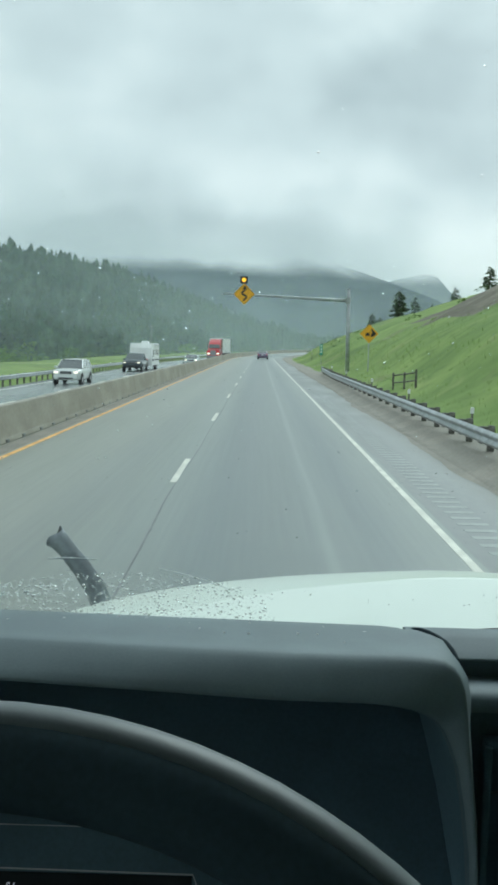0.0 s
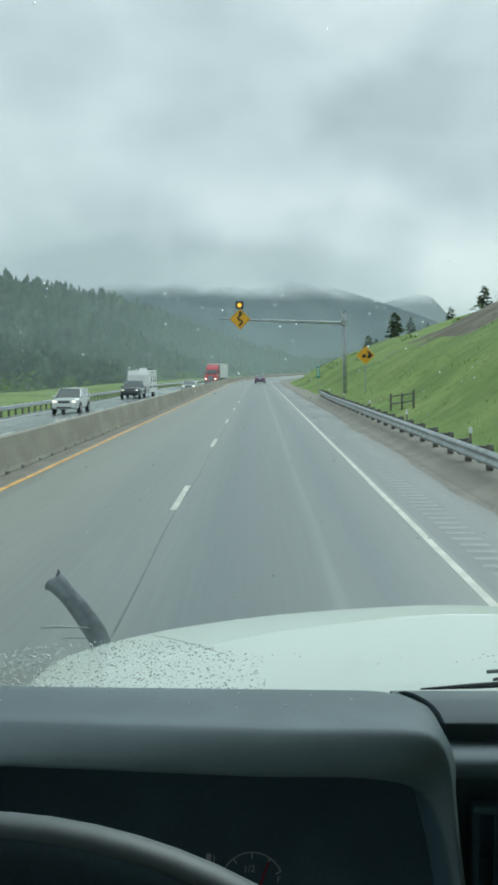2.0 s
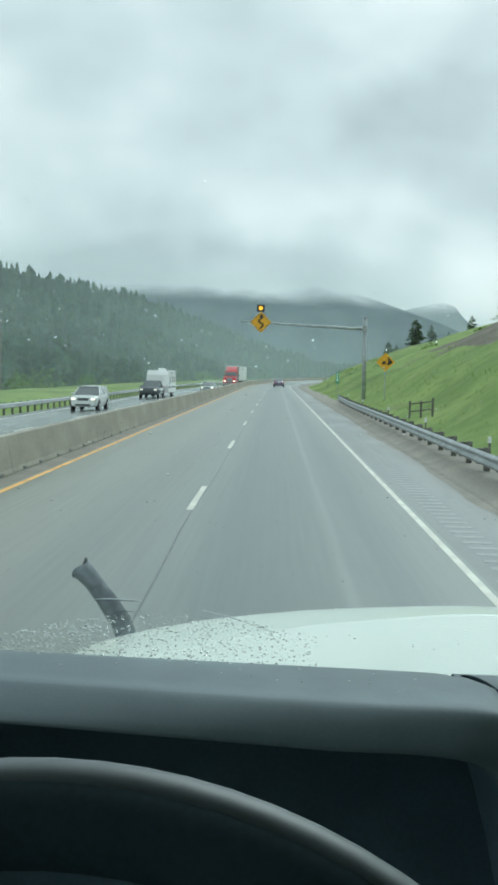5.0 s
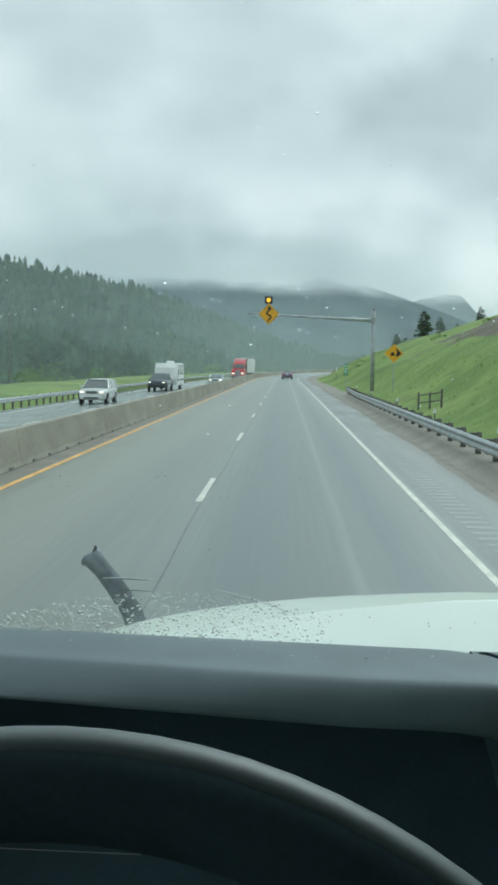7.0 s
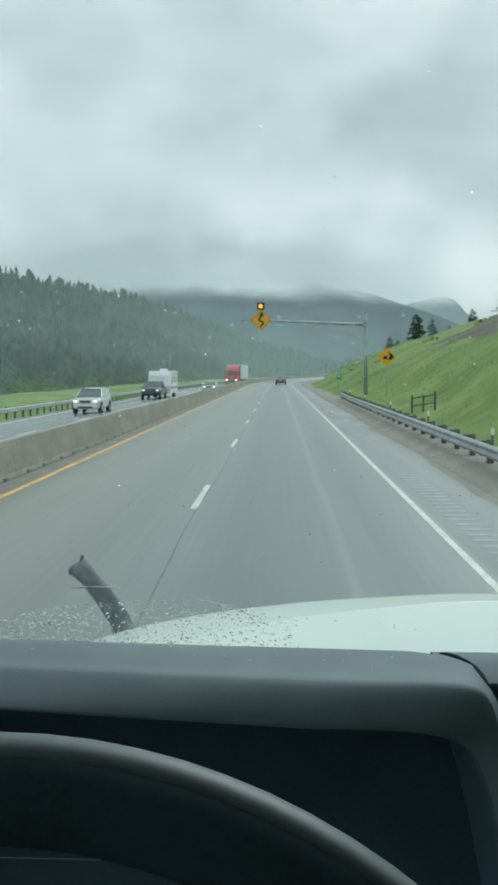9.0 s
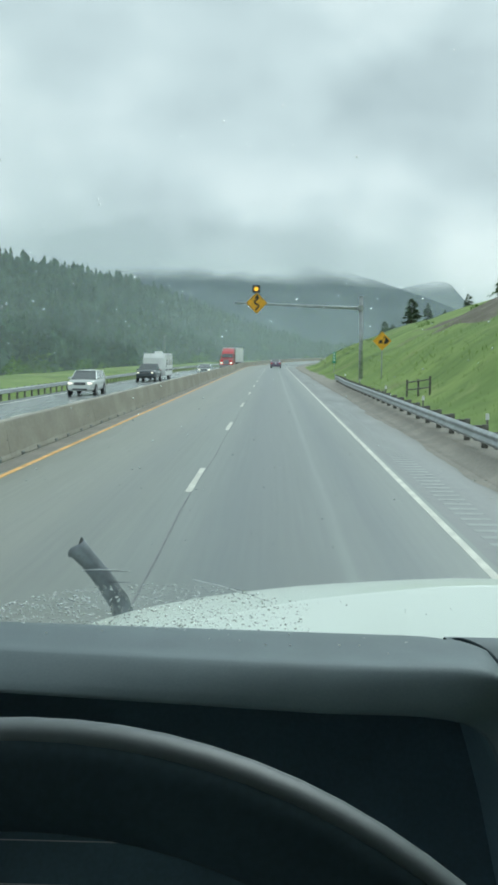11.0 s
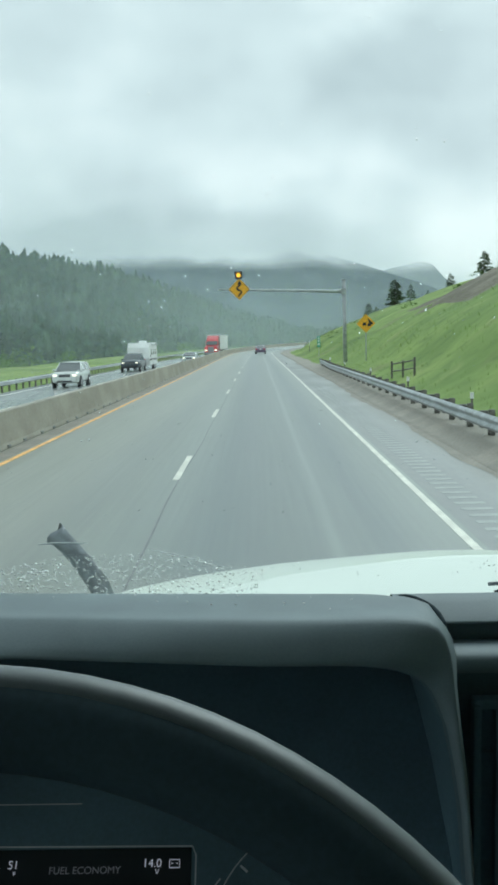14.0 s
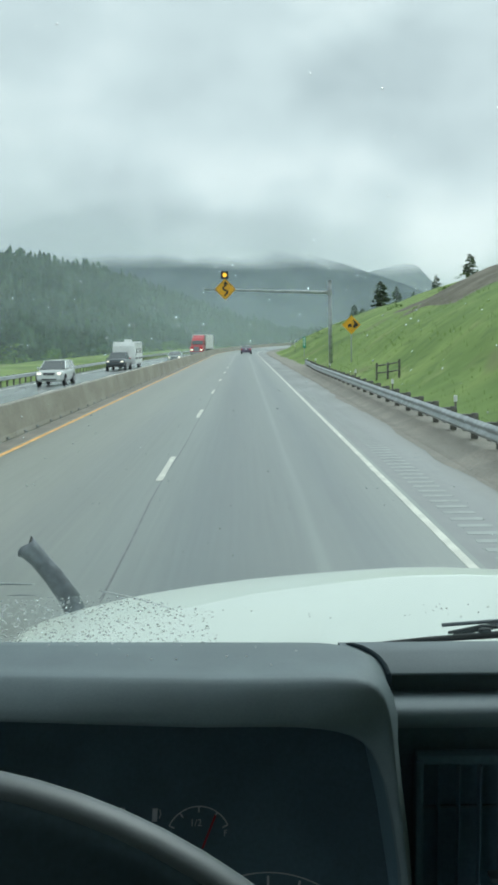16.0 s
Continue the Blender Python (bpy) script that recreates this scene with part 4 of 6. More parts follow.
def hillside_bushes():
    """Low dark bushes and rank grass clumps scattered over the right-hand bank."""
    rng = random.Random(31)
    verts, faces = [], []
    for _ in range(34):
        s, u = rng.uniform(30, 230), 8.5 + 26 * rng.random() ** 1.3
        if 44 < s < 68 and u < 12:
            continue
        p = on_road(s, u)
        z = ground_z(s, u)
        r = rng.uniform(0.3, 0.8)
        for _ in range(36):
            th, ph = rng.uniform(0, 6.28), math.acos(rng.uniform(-0.1, 1))
            q = r * rng.uniform(0.5, 1.1)
            c = Vector((p.x + 1.5 * q * math.sin(ph) * math.cos(th), p.y + 1.5 * q * math.sin(ph) * math.sin(th), z + q * 0.75 * math.cos(ph)))
            k = len(verts)
            for _ in range(3):
                verts.append(c + Vector((rng.uniform(-.5, .5), rng.uniform(-.5, .5), rng.uniform(-.35, .35))) * r * 0.6)
            faces.append((k, k + 1, k + 2))
    me = bpy.data.meshes.new("bushes")
    me.from_pydata(verts, [], faces)
    me.materials.append(LEAF_LIGHT)
    tagged(new("bushes", me), "low green bushes scattered over the grassy bank", "bushes", kind="stuff")


hillside_bushes()


def pine(m, h, label, seed):
    """A single pine: tapered trunk, whorls of drooping limbs and ragged needle sprays with gaps between."""
    rng = random.Random(seed)
    wide = rng.uniform(0.20, 0.27) * h
    root = thing("pine_tree", label, "tree", m, group="hillside pines")
    bm = bmesh.new()
    lean = rng.uniform(-0.03, 0.03) * h
    add_tube(bm, [(0, 0, -0.4), (0.3 * lean, 0, h * 0.4), (lean, 0, h * 0.97)], [0.026 * h, 0.018 * h, 0.004 * h], 8)
    whorls = 9 + int(h)
    tips = []
    for w in range(whorls):
        f = (w + 0.5) / whorls
        z = h * (0.16 + 0.80 * f)
        swell = math.sin(math.pi * min(1.0, 0.30 + 0.72 * f)) ** 0.8
        for k in range(rng.randint(4, 6)):
            a = rng.uniform(0, 6.28)
            reach = wide * (0.18 + 0.95 * swell) * rng.uniform(0.7, 1.08)
            tip = Vector((lean * f + reach * math.cos(a), reach * math.sin(a), z - reach * rng.uniform(0.05, 0.35)))
            if k < 3:
                add_cyl(bm, (lean * f, 0, z), tip, 0.006 * h * (1.2 - f), 0.001 * h, 4, False)
            tips.append((Vector((lean * f, 0, z)), tip, a, reach))
    part("trunk", bm, BARK, root)
    verts, faces = [], []
    for base, tip, a, reach in tips:
        for q in (0.45, 0.72, 0.95):
            c = base.lerp(tip, q)
            for _ in range(5):
                out = Vector((math.cos(a + rng.uniform(-1.1, 1.1)), math.sin(a + rng.uniform(-1.1, 1.1)), rng.uniform(-0.35, 0.5))).normalized()
                long = (0.10 + 0.30 * reach / wide) * wide * rng.uniform(0.6, 1.2)
                side = out.cross(Vector((rng.uniform(-1, 1), rng.uniform(-1, 1), 1))).normalized() * long * rng.uniform(0.28, 0.5)
                o = c + Vector((rng.uniform(-1, 1), rng.uniform(-1, 1), rng.uniform(-0.6, 0.6))) * 0.12 * wide
                k = len(verts)
                verts += [o - out * long * 0.5, o + side - out * long * 0.1, o + out * long * 0.6, o - side - out * long * 0.05]
                faces += [(k, k + 1, k + 2), (k, k + 2, k + 3)]
    me = bpy.data.meshes.new("crown")
    me.from_pydata(verts, [], faces)
    me.materials.append(NEEDLE_NEAR)
    piece("crown", me, root)
    return root


for i, (a, y, h) in enumerate(((0.153, 188, 6.4), (0.171, 194, 4.6), (0.124, 205, 3.6), (0.133, 212, 2.4), (0.190, 172, 1.6), (0.216, 164, 3.4),
                               (0.252, 150, 4.6), (0.30, 122, 5.4))):
    x = a * y
    pine(pose(x, y, ground_at(x, y) - 0.1, 0, 0, 40 * i), h, "dark ragged pine on the grassy hillside" if h > 3 else "low dark bushy pine on the grassy hillside", 20 + i)


def grass_tufts():
    """Blades standing on the near hillside and verge."""
    rng = random.Random(5)
    verts, faces = [], []
    for _ in range(5500):
        s = rng.uniform(4, 120) if rng.random() < 0.75 else rng.uniform(120, 230)
        u = 5.7 + 0.3 * rng.random() + (rng.random() ** 2.2) * 9
        if u < 6.4 and rng.random() < 0.5:
            continue
        p = on_road(s, u)
        z = ground_z(s, u)
        g = rng.uniform(0.04, 0.08) * (1 + 0.5 * noise.noise(Vector((u * 0.2, s * 0.1, 0))))
        for _ in range(3):
            a = rng.uniform(0, 6.28)
            dx, dy = math.cos(a), math.sin(a)
            bx, by = p.x + rng.uniform(-.2, .2), p.y + rng.uniform(-.2, .2)
            k = len(verts)
            w = g * 0.28
            verts += [(bx - dx * w, by - dy * w, z - 0.12), (bx + dx * w, by + dy * w, z - 0.12), (bx + dy * g * 0.5, by - dx * g * 0.5, z + g)]
            faces.append((k, k + 1, k + 2))
    me = bpy.data.meshes.new("grass")
    me.from_pydata(verts, [], faces)
    me.materials.append(BLADES)
    tagged(new("grass", me), "fresh green roadside grass in uneven tufts", "grass", kind="stuff")


grass_tufts()


# ---- far mountains under the cloud base ----
def mountain(name, y, xs, zs, label, mat, depth, seed):
    bm = bmesh.new()
    rows = []
    for i in range(15):
        f = i / 14
        row = []
        for j in range(81):
            x = xs[0] + (xs[-1] - xs[0]) * j / 80
            top = lerp(x, xs, zs)
            w = noise.noise(Vector((x * 0.004, f * 2.2, seed))) * 0.10 + noise.noise(Vector((x * 0.016, f * 5, seed))) * 0.035
            row.append((x, y + depth * f + depth * 0.3 * w, -40 + (top + 40) * (f ** 0.85) * (1 + w * min(1, 3 * f) * (1 - 0.75 * f))))
        rows.append(row)
    skin(bm, rows)
    return tagged(new(name, finish(name, bm, mat, smooth=True)), label, "mountain", kind="structure")


# Both slopes glow by themselves, with the haze of distance in their colours.
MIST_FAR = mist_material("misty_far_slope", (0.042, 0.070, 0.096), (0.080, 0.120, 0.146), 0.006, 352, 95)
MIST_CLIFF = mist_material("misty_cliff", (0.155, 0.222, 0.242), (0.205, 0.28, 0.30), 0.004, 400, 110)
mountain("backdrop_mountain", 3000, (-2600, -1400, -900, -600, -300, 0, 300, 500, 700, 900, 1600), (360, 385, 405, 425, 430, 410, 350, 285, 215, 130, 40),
         "wooded mountain with blue-grey haze in its colour, crest fading into low cloud", MIST_FAR, 700, 1.0)
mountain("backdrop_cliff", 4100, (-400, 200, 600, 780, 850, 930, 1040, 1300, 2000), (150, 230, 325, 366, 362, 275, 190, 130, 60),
         "mountain with a blunt cliff under the cloud, pale haze in its colour", MIST_CLIFF, 300, 2.0)



# ---- sheets that stand in for drifting rain mist between the road and the hills ----
for name, y, cover, top in (("mist_bank", 190, 0.13, 48), ("mist_bank", 300, 0.15, 60), ("mist_bank", 400, 0.16, 72), ("mist_bank", 760, 0.04, 140)):
    bm = bmesh.new()
    rows = []
    for z in (-12.0, 20.0, 60.0, 130.0, 230.0):
        rows.append([(x, y + 30 * noise.noise(Vector((x * 0.004, z * 0.01, y))), z) for x in range(-900, 901, 60)])
    skin(bm, rows)
    sheet = new(name, finish(name, bm, mist_sheet_material("rain_mist", cover, top), smooth=True))
    sheet.visible_shadow = False
    tagged(sheet, "thin veil of rain mist before the wooded hills", "mist", kind="structure")
# One more sheet, added to haze the near forest beyond the far rail.
for u, cover, top in ((-24.0, 0.13, 40),):
    bm = bmesh.new()
    rows = []
    for z in (-14.0, 5.0, 20.0, 45.0, 80.0):
        rows.append([on_road(s, u + 2.0 * noise.noise(Vector((s * 0.02, z * 0.02, u))), z) for s in range(0, 421, 12)])
    skin(bm, rows)
    sheet = new("mist_bank", finish("mist_bank", bm, mist_sheet_material("valley_mist", cover, top), smooth=True))
    sheet.visible_shadow = False
    tagged(sheet, "thin veil of rain mist along the valley edge", "mist", kind="structure")


# ---- other vehicles ----
def wheel_at(root, x, y, r, w=0.22):
    s = 1 if x > 0 else -1
    tyre = part("wheel", cyl((x - s * w, y, r), (x, y, r), r, r, 20), TYRE, root)
    part("rim", cyl((x - s * 0.02, y, r), (x + s * 0.012, y, r), r * 0.62, r * 0.56, 16), RIM, tyre)


def body_shell(outline, half, tuck=0.10, shoulder=0.6):
    """A car body drawn out across its width, with sides that lean in towards the roof. outline: (y, z)."""
    bm = bmesh.new()
    rows = []
    zmax = max(z for _, z in outline)
    for f in (-1.0, -0.94, -0.5, 0, 0.5, 0.94, 1.0):
        row = []
        for y, z in outline:
            lean = 1 - tuck * max(0.0, (z - shoulder) / max(0.01, zmax - shoulder))
            shrink = 0.96 if abs(f) == 1.0 else 1.0
            row.append((f * half * lean, y * (0.985 if abs(f) > 0.9 else 1.0), 0.5 + (z - 0.5) * shrink))
        rows.append(row)
    vs = skin(bm, rows, closed_v=True)
    bm.faces.new(vs[0][::-1])
    bm.faces.new(vs[-1])
    return bm


def quad_plate(bm, pts, t):
    """A thin plate over four points, raised by the vector t."""
    a = [bm.verts.new(Vector(p)) for p in pts]
    b = [bm.verts.new(Vector(p) + Vector(t)) for p in pts]
    n = len(pts)
    for i in range(n):
        bm.faces.new((a[i], a[(i + 1) % n], b[(i + 1) % n], b[i]))
    bm.faces.new(a[::-1])
    bm.faces.new(b)


def glass_plate(root, name, pts, t):
    bm = bmesh.new()
    quad_plate(bm, pts, t)
    return part(name, bm, CAR_GLASS, root)


# per kind: body stations of (y, foot, belt, half width), cab base and roof along y, roof height, wheel radius, lamp height
CAR_KINDS = {
    "sedan": ([(2.38, 0.42, 0.62, 0.62), (2.28, 0.30, 0.74, 0.80), (1.95, 0.24, 0.82, 0.88), (1.2, 0.22, 0.94, 0.91), (0.0, 0.22, 0.99, 0.92), (-1.5, 0.24, 1.02, 0.91),
               (-2.1, 0.28, 1.01, 0.88), (-2.32, 0.34, 0.92, 0.80), (-2.40, 0.45, 0.78, 0.66)], (1.28, -1.75), (0.30, -0.95), 1.44, 0.33, 0.70),
    "suv": ([(2.40, 0.48, 0.80, 0.68), (2.32, 0.38, 0.98, 0.86), (2.0, 0.33, 1.06, 0.94), (1.1, 0.32, 1.12, 0.97), (0.0, 0.32, 1.14, 0.97), (-1.6, 0.34, 1.16, 0.97),
             (-2.2, 0.38, 1.15, 0.93), (-2.34, 0.46, 1.05, 0.84), (-2.38, 0.55, 0.90, 0.75)], (1.12, -2.28), (0.25, -2.05), 1.76, 0.38, 0.88),
    "pickup": ([(2.95, 0.60, 0.95, 0.80), (2.88, 0.48, 1.14, 0.94), (2.5, 0.44, 1.20, 1.00), (1.25, 0.42, 1.25, 1.01), (0.0, 0.42, 1.25, 1.01), (-1.0, 0.42, 1.25, 1.01),
                (-2.6, 0.46, 1.24, 1.00), (-2.92, 0.50, 1.22, 0.98), (-2.96, 0.60, 1.10, 0.94)], (1.28, -1.15), (0.50, -0.95), 1.92, 0.40, 0.98),
}


def car(name, label, category, m, paint, kind="sedan", lit_front=False):
    """A car with its nose towards +y: a rounded body, a glazed cab under a painted roof, and wheels in dark arches."""
    root = thing(name, label, category, m)
    stations, base, roof, top, r, lamp = CAR_KINDS[kind]
    half = max(w for *_, w in stations)
    nose, tail = stations[0][0], stations[-1][0]
    bm = bmesh.new()
    rows = []
    for y, z0, z1, w in stations:
        side = [(0.80 * w, z0), (0.97 * w, z0 + 0.10), (w, z0 + 0.45 * (z1 - z0)), (0.985 * w, z1 - 0.10), (0.92 * w, z1 - 0.015), (0.6 * w, z1 + 0.015), (0.0, z1 + 0.03)]
        rows.append([(x, y, z) for x, z in side] + [(-x, y, z) for x, z in side[-2::-1]])
    ends = skin(bm, rows, closed_v=True)
    bm.faces.new(ends[0])
    bm.faces.new(ends[-1][::-1])
    part("body", bm, paint, root, smooth=True)
    belt = float(np.interp(0.5 * (base[0] + base[1]), [q[0] for q in stations[::-1]], [q[2] for q in stations[::-1]])) - 0.02
    low, high = half * 0.93, half * 0.74
    fy, by, ry, rby = base[0], base[1], roof[0], roof[1]
    glass_plate(root, "windscreen", [(-low, fy, belt), (low, fy, belt), (high, ry, top - 0.05), (-high, ry, top - 0.05)], (0, 0.03, 0.02))
    glass_plate(root, "rear_window", [(-low, by, belt), (low, by, belt), (high, rby, top - 0.05), (-high, rby, top - 0.05)], (0, -0.03, 0.02))
    bm = bmesh.new()
    rows = []
    for k, lift in ((-0.06, -0.06), (0.05, -0.015), (0.3, 0.0), (0.7, 0.0), (0.95, -0.015), (1.06, -0.06)):
        y = ry + (rby - ry) * k
        rows.append([(x * high, y, top + lift + dz) for x, dz in ((-1.03, -0.06), (-0.9, -0.012), (0, 0.02), (0.9, -0.012), (1.03, -0.06))])
    skin(bm, rows)
    part("roof", bm, paint, root, smooth=True)
    for s in (-1, 1):
        mid = 0.5 * (ry + rby)
        for ya, yb, yc, yd in ((fy - 0.18, mid + 0.06, mid + 0.06, ry - 0.04), (mid - 0.06, by + 0.2, rby + 0.06, mid - 0.06)):
            glass_plate(root, "side_window", [(s * low, ya, belt + 0.02), (s * low, yb, belt + 0.02), (s * high, yc, top - 0.08), (s * high, yd, top - 0.08)], (s * 0.015, 0, 0))
        for p, q in (((fy, belt), (ry, top - 0.05)), ((mid, belt), (mid, top - 0.05)), ((by, belt), (rby, top - 0.05))):
            part("pillar", cyl((s * low, p[0], p[1]), (s * high, q[0], q[1]), 0.045, 0.04, 8), paint, root)
        part("headlight", box((s * half * 0.70, nose - 0.07, lamp), (0.27, 0.14, 0.115), 0.04), HEADLIGHT if lit_front else WHITE_PLASTIC, root)
        part("tail_lamp", box((s * half * 0.76, tail + 0.07, lamp + 0.12), (0.26, 0.1, 0.18 if kind == "sedan" else 0.34), 0.03), TAIL_RED, root)
        part("mirror", box((s * (half + 0.08), fy - 0.32, belt + 0.08), (0.2, 0.12, 0.15), 0.04), paint, root)
        for y in (nose - 0.92, tail + 0.95):
            part("wheel_arch", cyl((s * (half - 0.10), y, r + 0.02), (s * (half + 0.003), y, r + 0.02), r * 1.2, r * 1.2, 20), RUBBER, root)
            wheel_at(root, s * (half + 0.02), y, r)
    part("front_bumper", box((0, nose - 0.06, stations[1][1] + 0.14), (half * 1.66, 0.16, 0.22), 0.06), RUBBER if kind == "pickup" else paint, root)
    part("rear_bumper", box((0, tail + 0.06, stations[-2][1] + 0.14), (half * 1.66, 0.16, 0.22), 0.06), RUBBER if kind == "pickup" else paint, root)
    grille = part("grille", box((0, nose - 0.01, lamp - 0.02), (half * 0.80, 0.06, 0.18), 0.02), RUBBER, root)
    for dz in (-0.045, 0.02):
        part("grille_bar", box((0, nose + 0.022, lamp + dz), (half * 0.76, 0.02, 0.022), 0.006), CHROME, grille)
    part("lower_intake", box((0, nose + 0.015, stations[1][1] + 0.10), (half * 1.05, 0.03, 0.10), 0.015), RUBBER, root)
    part("bonnet_edge", box((0, fy + 0.03, belt + 0.015), (half * 1.6, 0.05, 0.03), 0.01), RUBBER, root)
    part("number_plate", box((0, tail - 0.01, 0.80), (0.32, 0.03, 0.16)), WHITE_PLASTIC, root, "blank pale plate")
    return root


def red_semi(m):
    """A red tractor unit, nose towards +y."""
    root = thing("tractor_unit", "red long-nosed tractor unit with lit headlights hauling a trailer", "truck", m)
    out = [(-3.0, 0.9), (-3.0, 3.75), (-2.2, 3.85), (-0.6, 3.3), (0.1, 2.85), (0.75, 2.05), (2.9, 1.75), (3.15, 1.4), (3.15, 0.75)]
    part("cab", body_shell(out, 1.18, 0.10, 1.6), SEMI_RED, root)
    glass_plate(root, "windscreen", [(-1.05, 0.72, 2.1), (1.05, 0.72, 2.1), (1.0, 0.14, 2.82), (-1.0, 0.14, 2.82)], (0, 0.04, 0.03))
    for s in (-1, 1):
        glass_plate(root, "side_window", [(s * 1.15, -1.0, 2.05), (s * 1.15, 0.3, 2.05), (s * 1.11, 0.05, 2.75), (s * 1.11, -1.0, 2.75)], (s * 0.04, 0, 0))
        part("headlight", box((s * 0.88, 3.1, 1.15), (0.4, 0.16, 0.26), 0.04), HEADLIGHT, root)
        part("fuel_tank", cyl((s * 0.95, -2.2, 0.75), (s * 0.95, -0.4, 0.75), 0.33, 0.33, 16), CHROME, root)
        part("exhaust_stack", cyl((s * 1.15, -3.15, 0.9), (s * 1.15, -3.15, 4.0), 0.08, 0.08, 10), CHROME, root)
        part("mirror", box((s * 1.42, 0.35, 2.35), (0.12, 0.18, 0.6), 0.03), RUBBER, root)
        for y in (2.2, -3.6, -4.8):
            wheel_at(root, s * 1.22, y, 0.52, 0.36)
    part("grille", box((0, 3.14, 1.3), (1.05, 0.08, 0.85), 0.03), CHROME, root)
    part("bumper", box((0, 3.22, 0.6), (2.4, 0.22, 0.4), 0.06), CHROME, root)
    part("chassis_rail", box((0, -3.4, 0.85), (0.9, 5.0, 0.22), 0.02), RUBBER, root)
    return root


def box_trailer(m):
    root = thing("box_trailer", "white box trailer coupled behind the red tractor unit", "trailer", m)
    part("box", box((0, 0, 2.6), (2.6, 16.0, 2.85), 0.03), TRAILER_WHITE, root)
    for s in (-1, 1):
        part("side_rail", box((s * 1.3, 0, 1.2), (0.05, 16.02, 0.14), 0.01), CHROME, root)
        for y in (-5.6, -6.9):
            wheel_at(root, s * 1.25, y, 0.52, 0.5)
        part("mud_flap", box((s * 0.95, -7.6, 0.65), (0.6, 0.03, 0.75)), RUBBER, root)
        part("landing_leg", box((s * 0.8, 4.4, 0.7), (0.14, 0.14, 1.0)), RUBBER, root)
    part("bogie", box((0, -6.2, 0.95), (1.1, 3.0, 0.4), 0.02), RUBBER, root)
    return root


def travel_trailer(m):
    root = thing("travel_trailer", "white travel trailer with small windows towed behind a dark pickup", "caravan", m)
    out = [(-3.6, 0.55), (-3.65, 2.7), (-3.4, 3.0), (3.1, 3.0), (3.55, 2.5), (3.65, 1.3), (3.3, 0.55)]
    part("shell", body_shell(out, 1.22, 0.02, 2.0), TRAILER_WHITE, root)
    for s in (-1, 1):
        for y in (-2.2, -0.4, 1.8):
            glass_plate(root, "side_window", [(s * 1.215, y - 0.4, 1.7), (s * 1.215, y + 0.4, 1.7), (s * 1.215, y + 0.4, 2.3), (s * 1.215, y - 0.4, 2.3)], (s * 0.02, 0, 0))
        for y in (-0.9, -0.1):
            wheel_at(root, s * 1.2, y - 0.6, 0.36, 0.24)
        part("stripe", box((s * 1.222, 0, 1.15), (0.02, 6.4, 0.2)), CAR_DARK, root)
        part("entry_door", box((s * 1.225, 0.7, 1.65), (0.03, 0.75, 1.9), 0.02), TRAILER_WHITE, root)
        part("graphic", box((s * 1.228, 2.55, 1.55), (0.012, 0.9, 0.12), 0.004), CAR_DARK, root)
        part("awning", cyl((s * 1.27, -3.0, 2.82), (s * 1.27, 1.6, 2.82), 0.06, 0.06, 10), GALVANISED, root)
    part("air_unit", box((0, -0.4, 3.1), (0.8, 1.1, 0.3), 0.08), TRAILER_WHITE, root)
    part("hitch", box((0, 4.1, 0.6), (0.16, 1.2, 0.12)), RUBBER, root)
    return root


def oncoming(s, u):
    return road_pose(s, u, cross_z(u), 180)


car("sedan", "dark plum sedan driving ahead in the same lane", "car", road_pose(158, 0.35), CAR_PURPLE, "sedan")
car("suv", "silver estate car with lit headlights in the oncoming lane", "car", oncoming(63, -13.3), CAR_SILVER, "suv", True)
red_semi(oncoming(168, -9.0))
box_trailer(oncoming(179.5, -9.0))
car("pickup", "dark pickup with lit headlights towing a white trailer", "car", oncoming(94, -13.2), CAR_DARK, "pickup", True)
travel_trailer(oncoming(101.5, -13.2))
car("sedan", "pale silver-green sedan with lit headlights in the oncoming lane", "car", oncoming(117, -9.0), CAR_PALE, "sedan", True)
car("sedan", "dark sedan with lit headlights in the oncoming lane", "car", oncoming(296, -13.6), CAR_DARK, "sedan", True)


def parked_van():
    x, y = -34.0, 305.0
    car("pickup", "white pickup parked on grass below the forest", "car", pose(x, y, ground_at(x, y), 0, 0, 120), CAB_PAINT, "pickup")


parked_van()


# ---- the truck that carries the camera ----
def cu(x, y, z):
    """From cab units to metres."""
    return (K * x, K * y, EYE + K * z)


def cu_bm(bm):
    for v in bm.verts:
        v.co = cu(*v.co)
    return bm


truck = thing("truck", "white truck with charcoal dashboard and rain-wet windscreen, from inside", "truck")

# instrument brow: a padded hood over the gauges, swept from its left leg over the top to its right leg
BROW = ([(-1.02, z) for z in (-0.95, -0.75, -0.55)] + [(-1.0, -0.42), (-0.97, -0.35), (-0.91, -0.315), (-0.82, -0.302)]
        + [(x, -0.338 - 0.050 * (x + 0.09)) for x in (-0.7, -0.55, -0.4, -0.25, -0.1, 0.03)]
        + [(0.10, -0.3475), (0.145, -0.3497), (0.175, -0.3515), (0.198, -0.3545), (0.2135, -0.3585), (0.2245, -0.3650), (0.2325, -0.3755), (0.2375, -0.390), (0.2415, -0.412),
           (0.2445, -0.445), (0.2505, -0.499), (0.259, -0.569), (0.267, -0.684), (0.275, -0.95)])
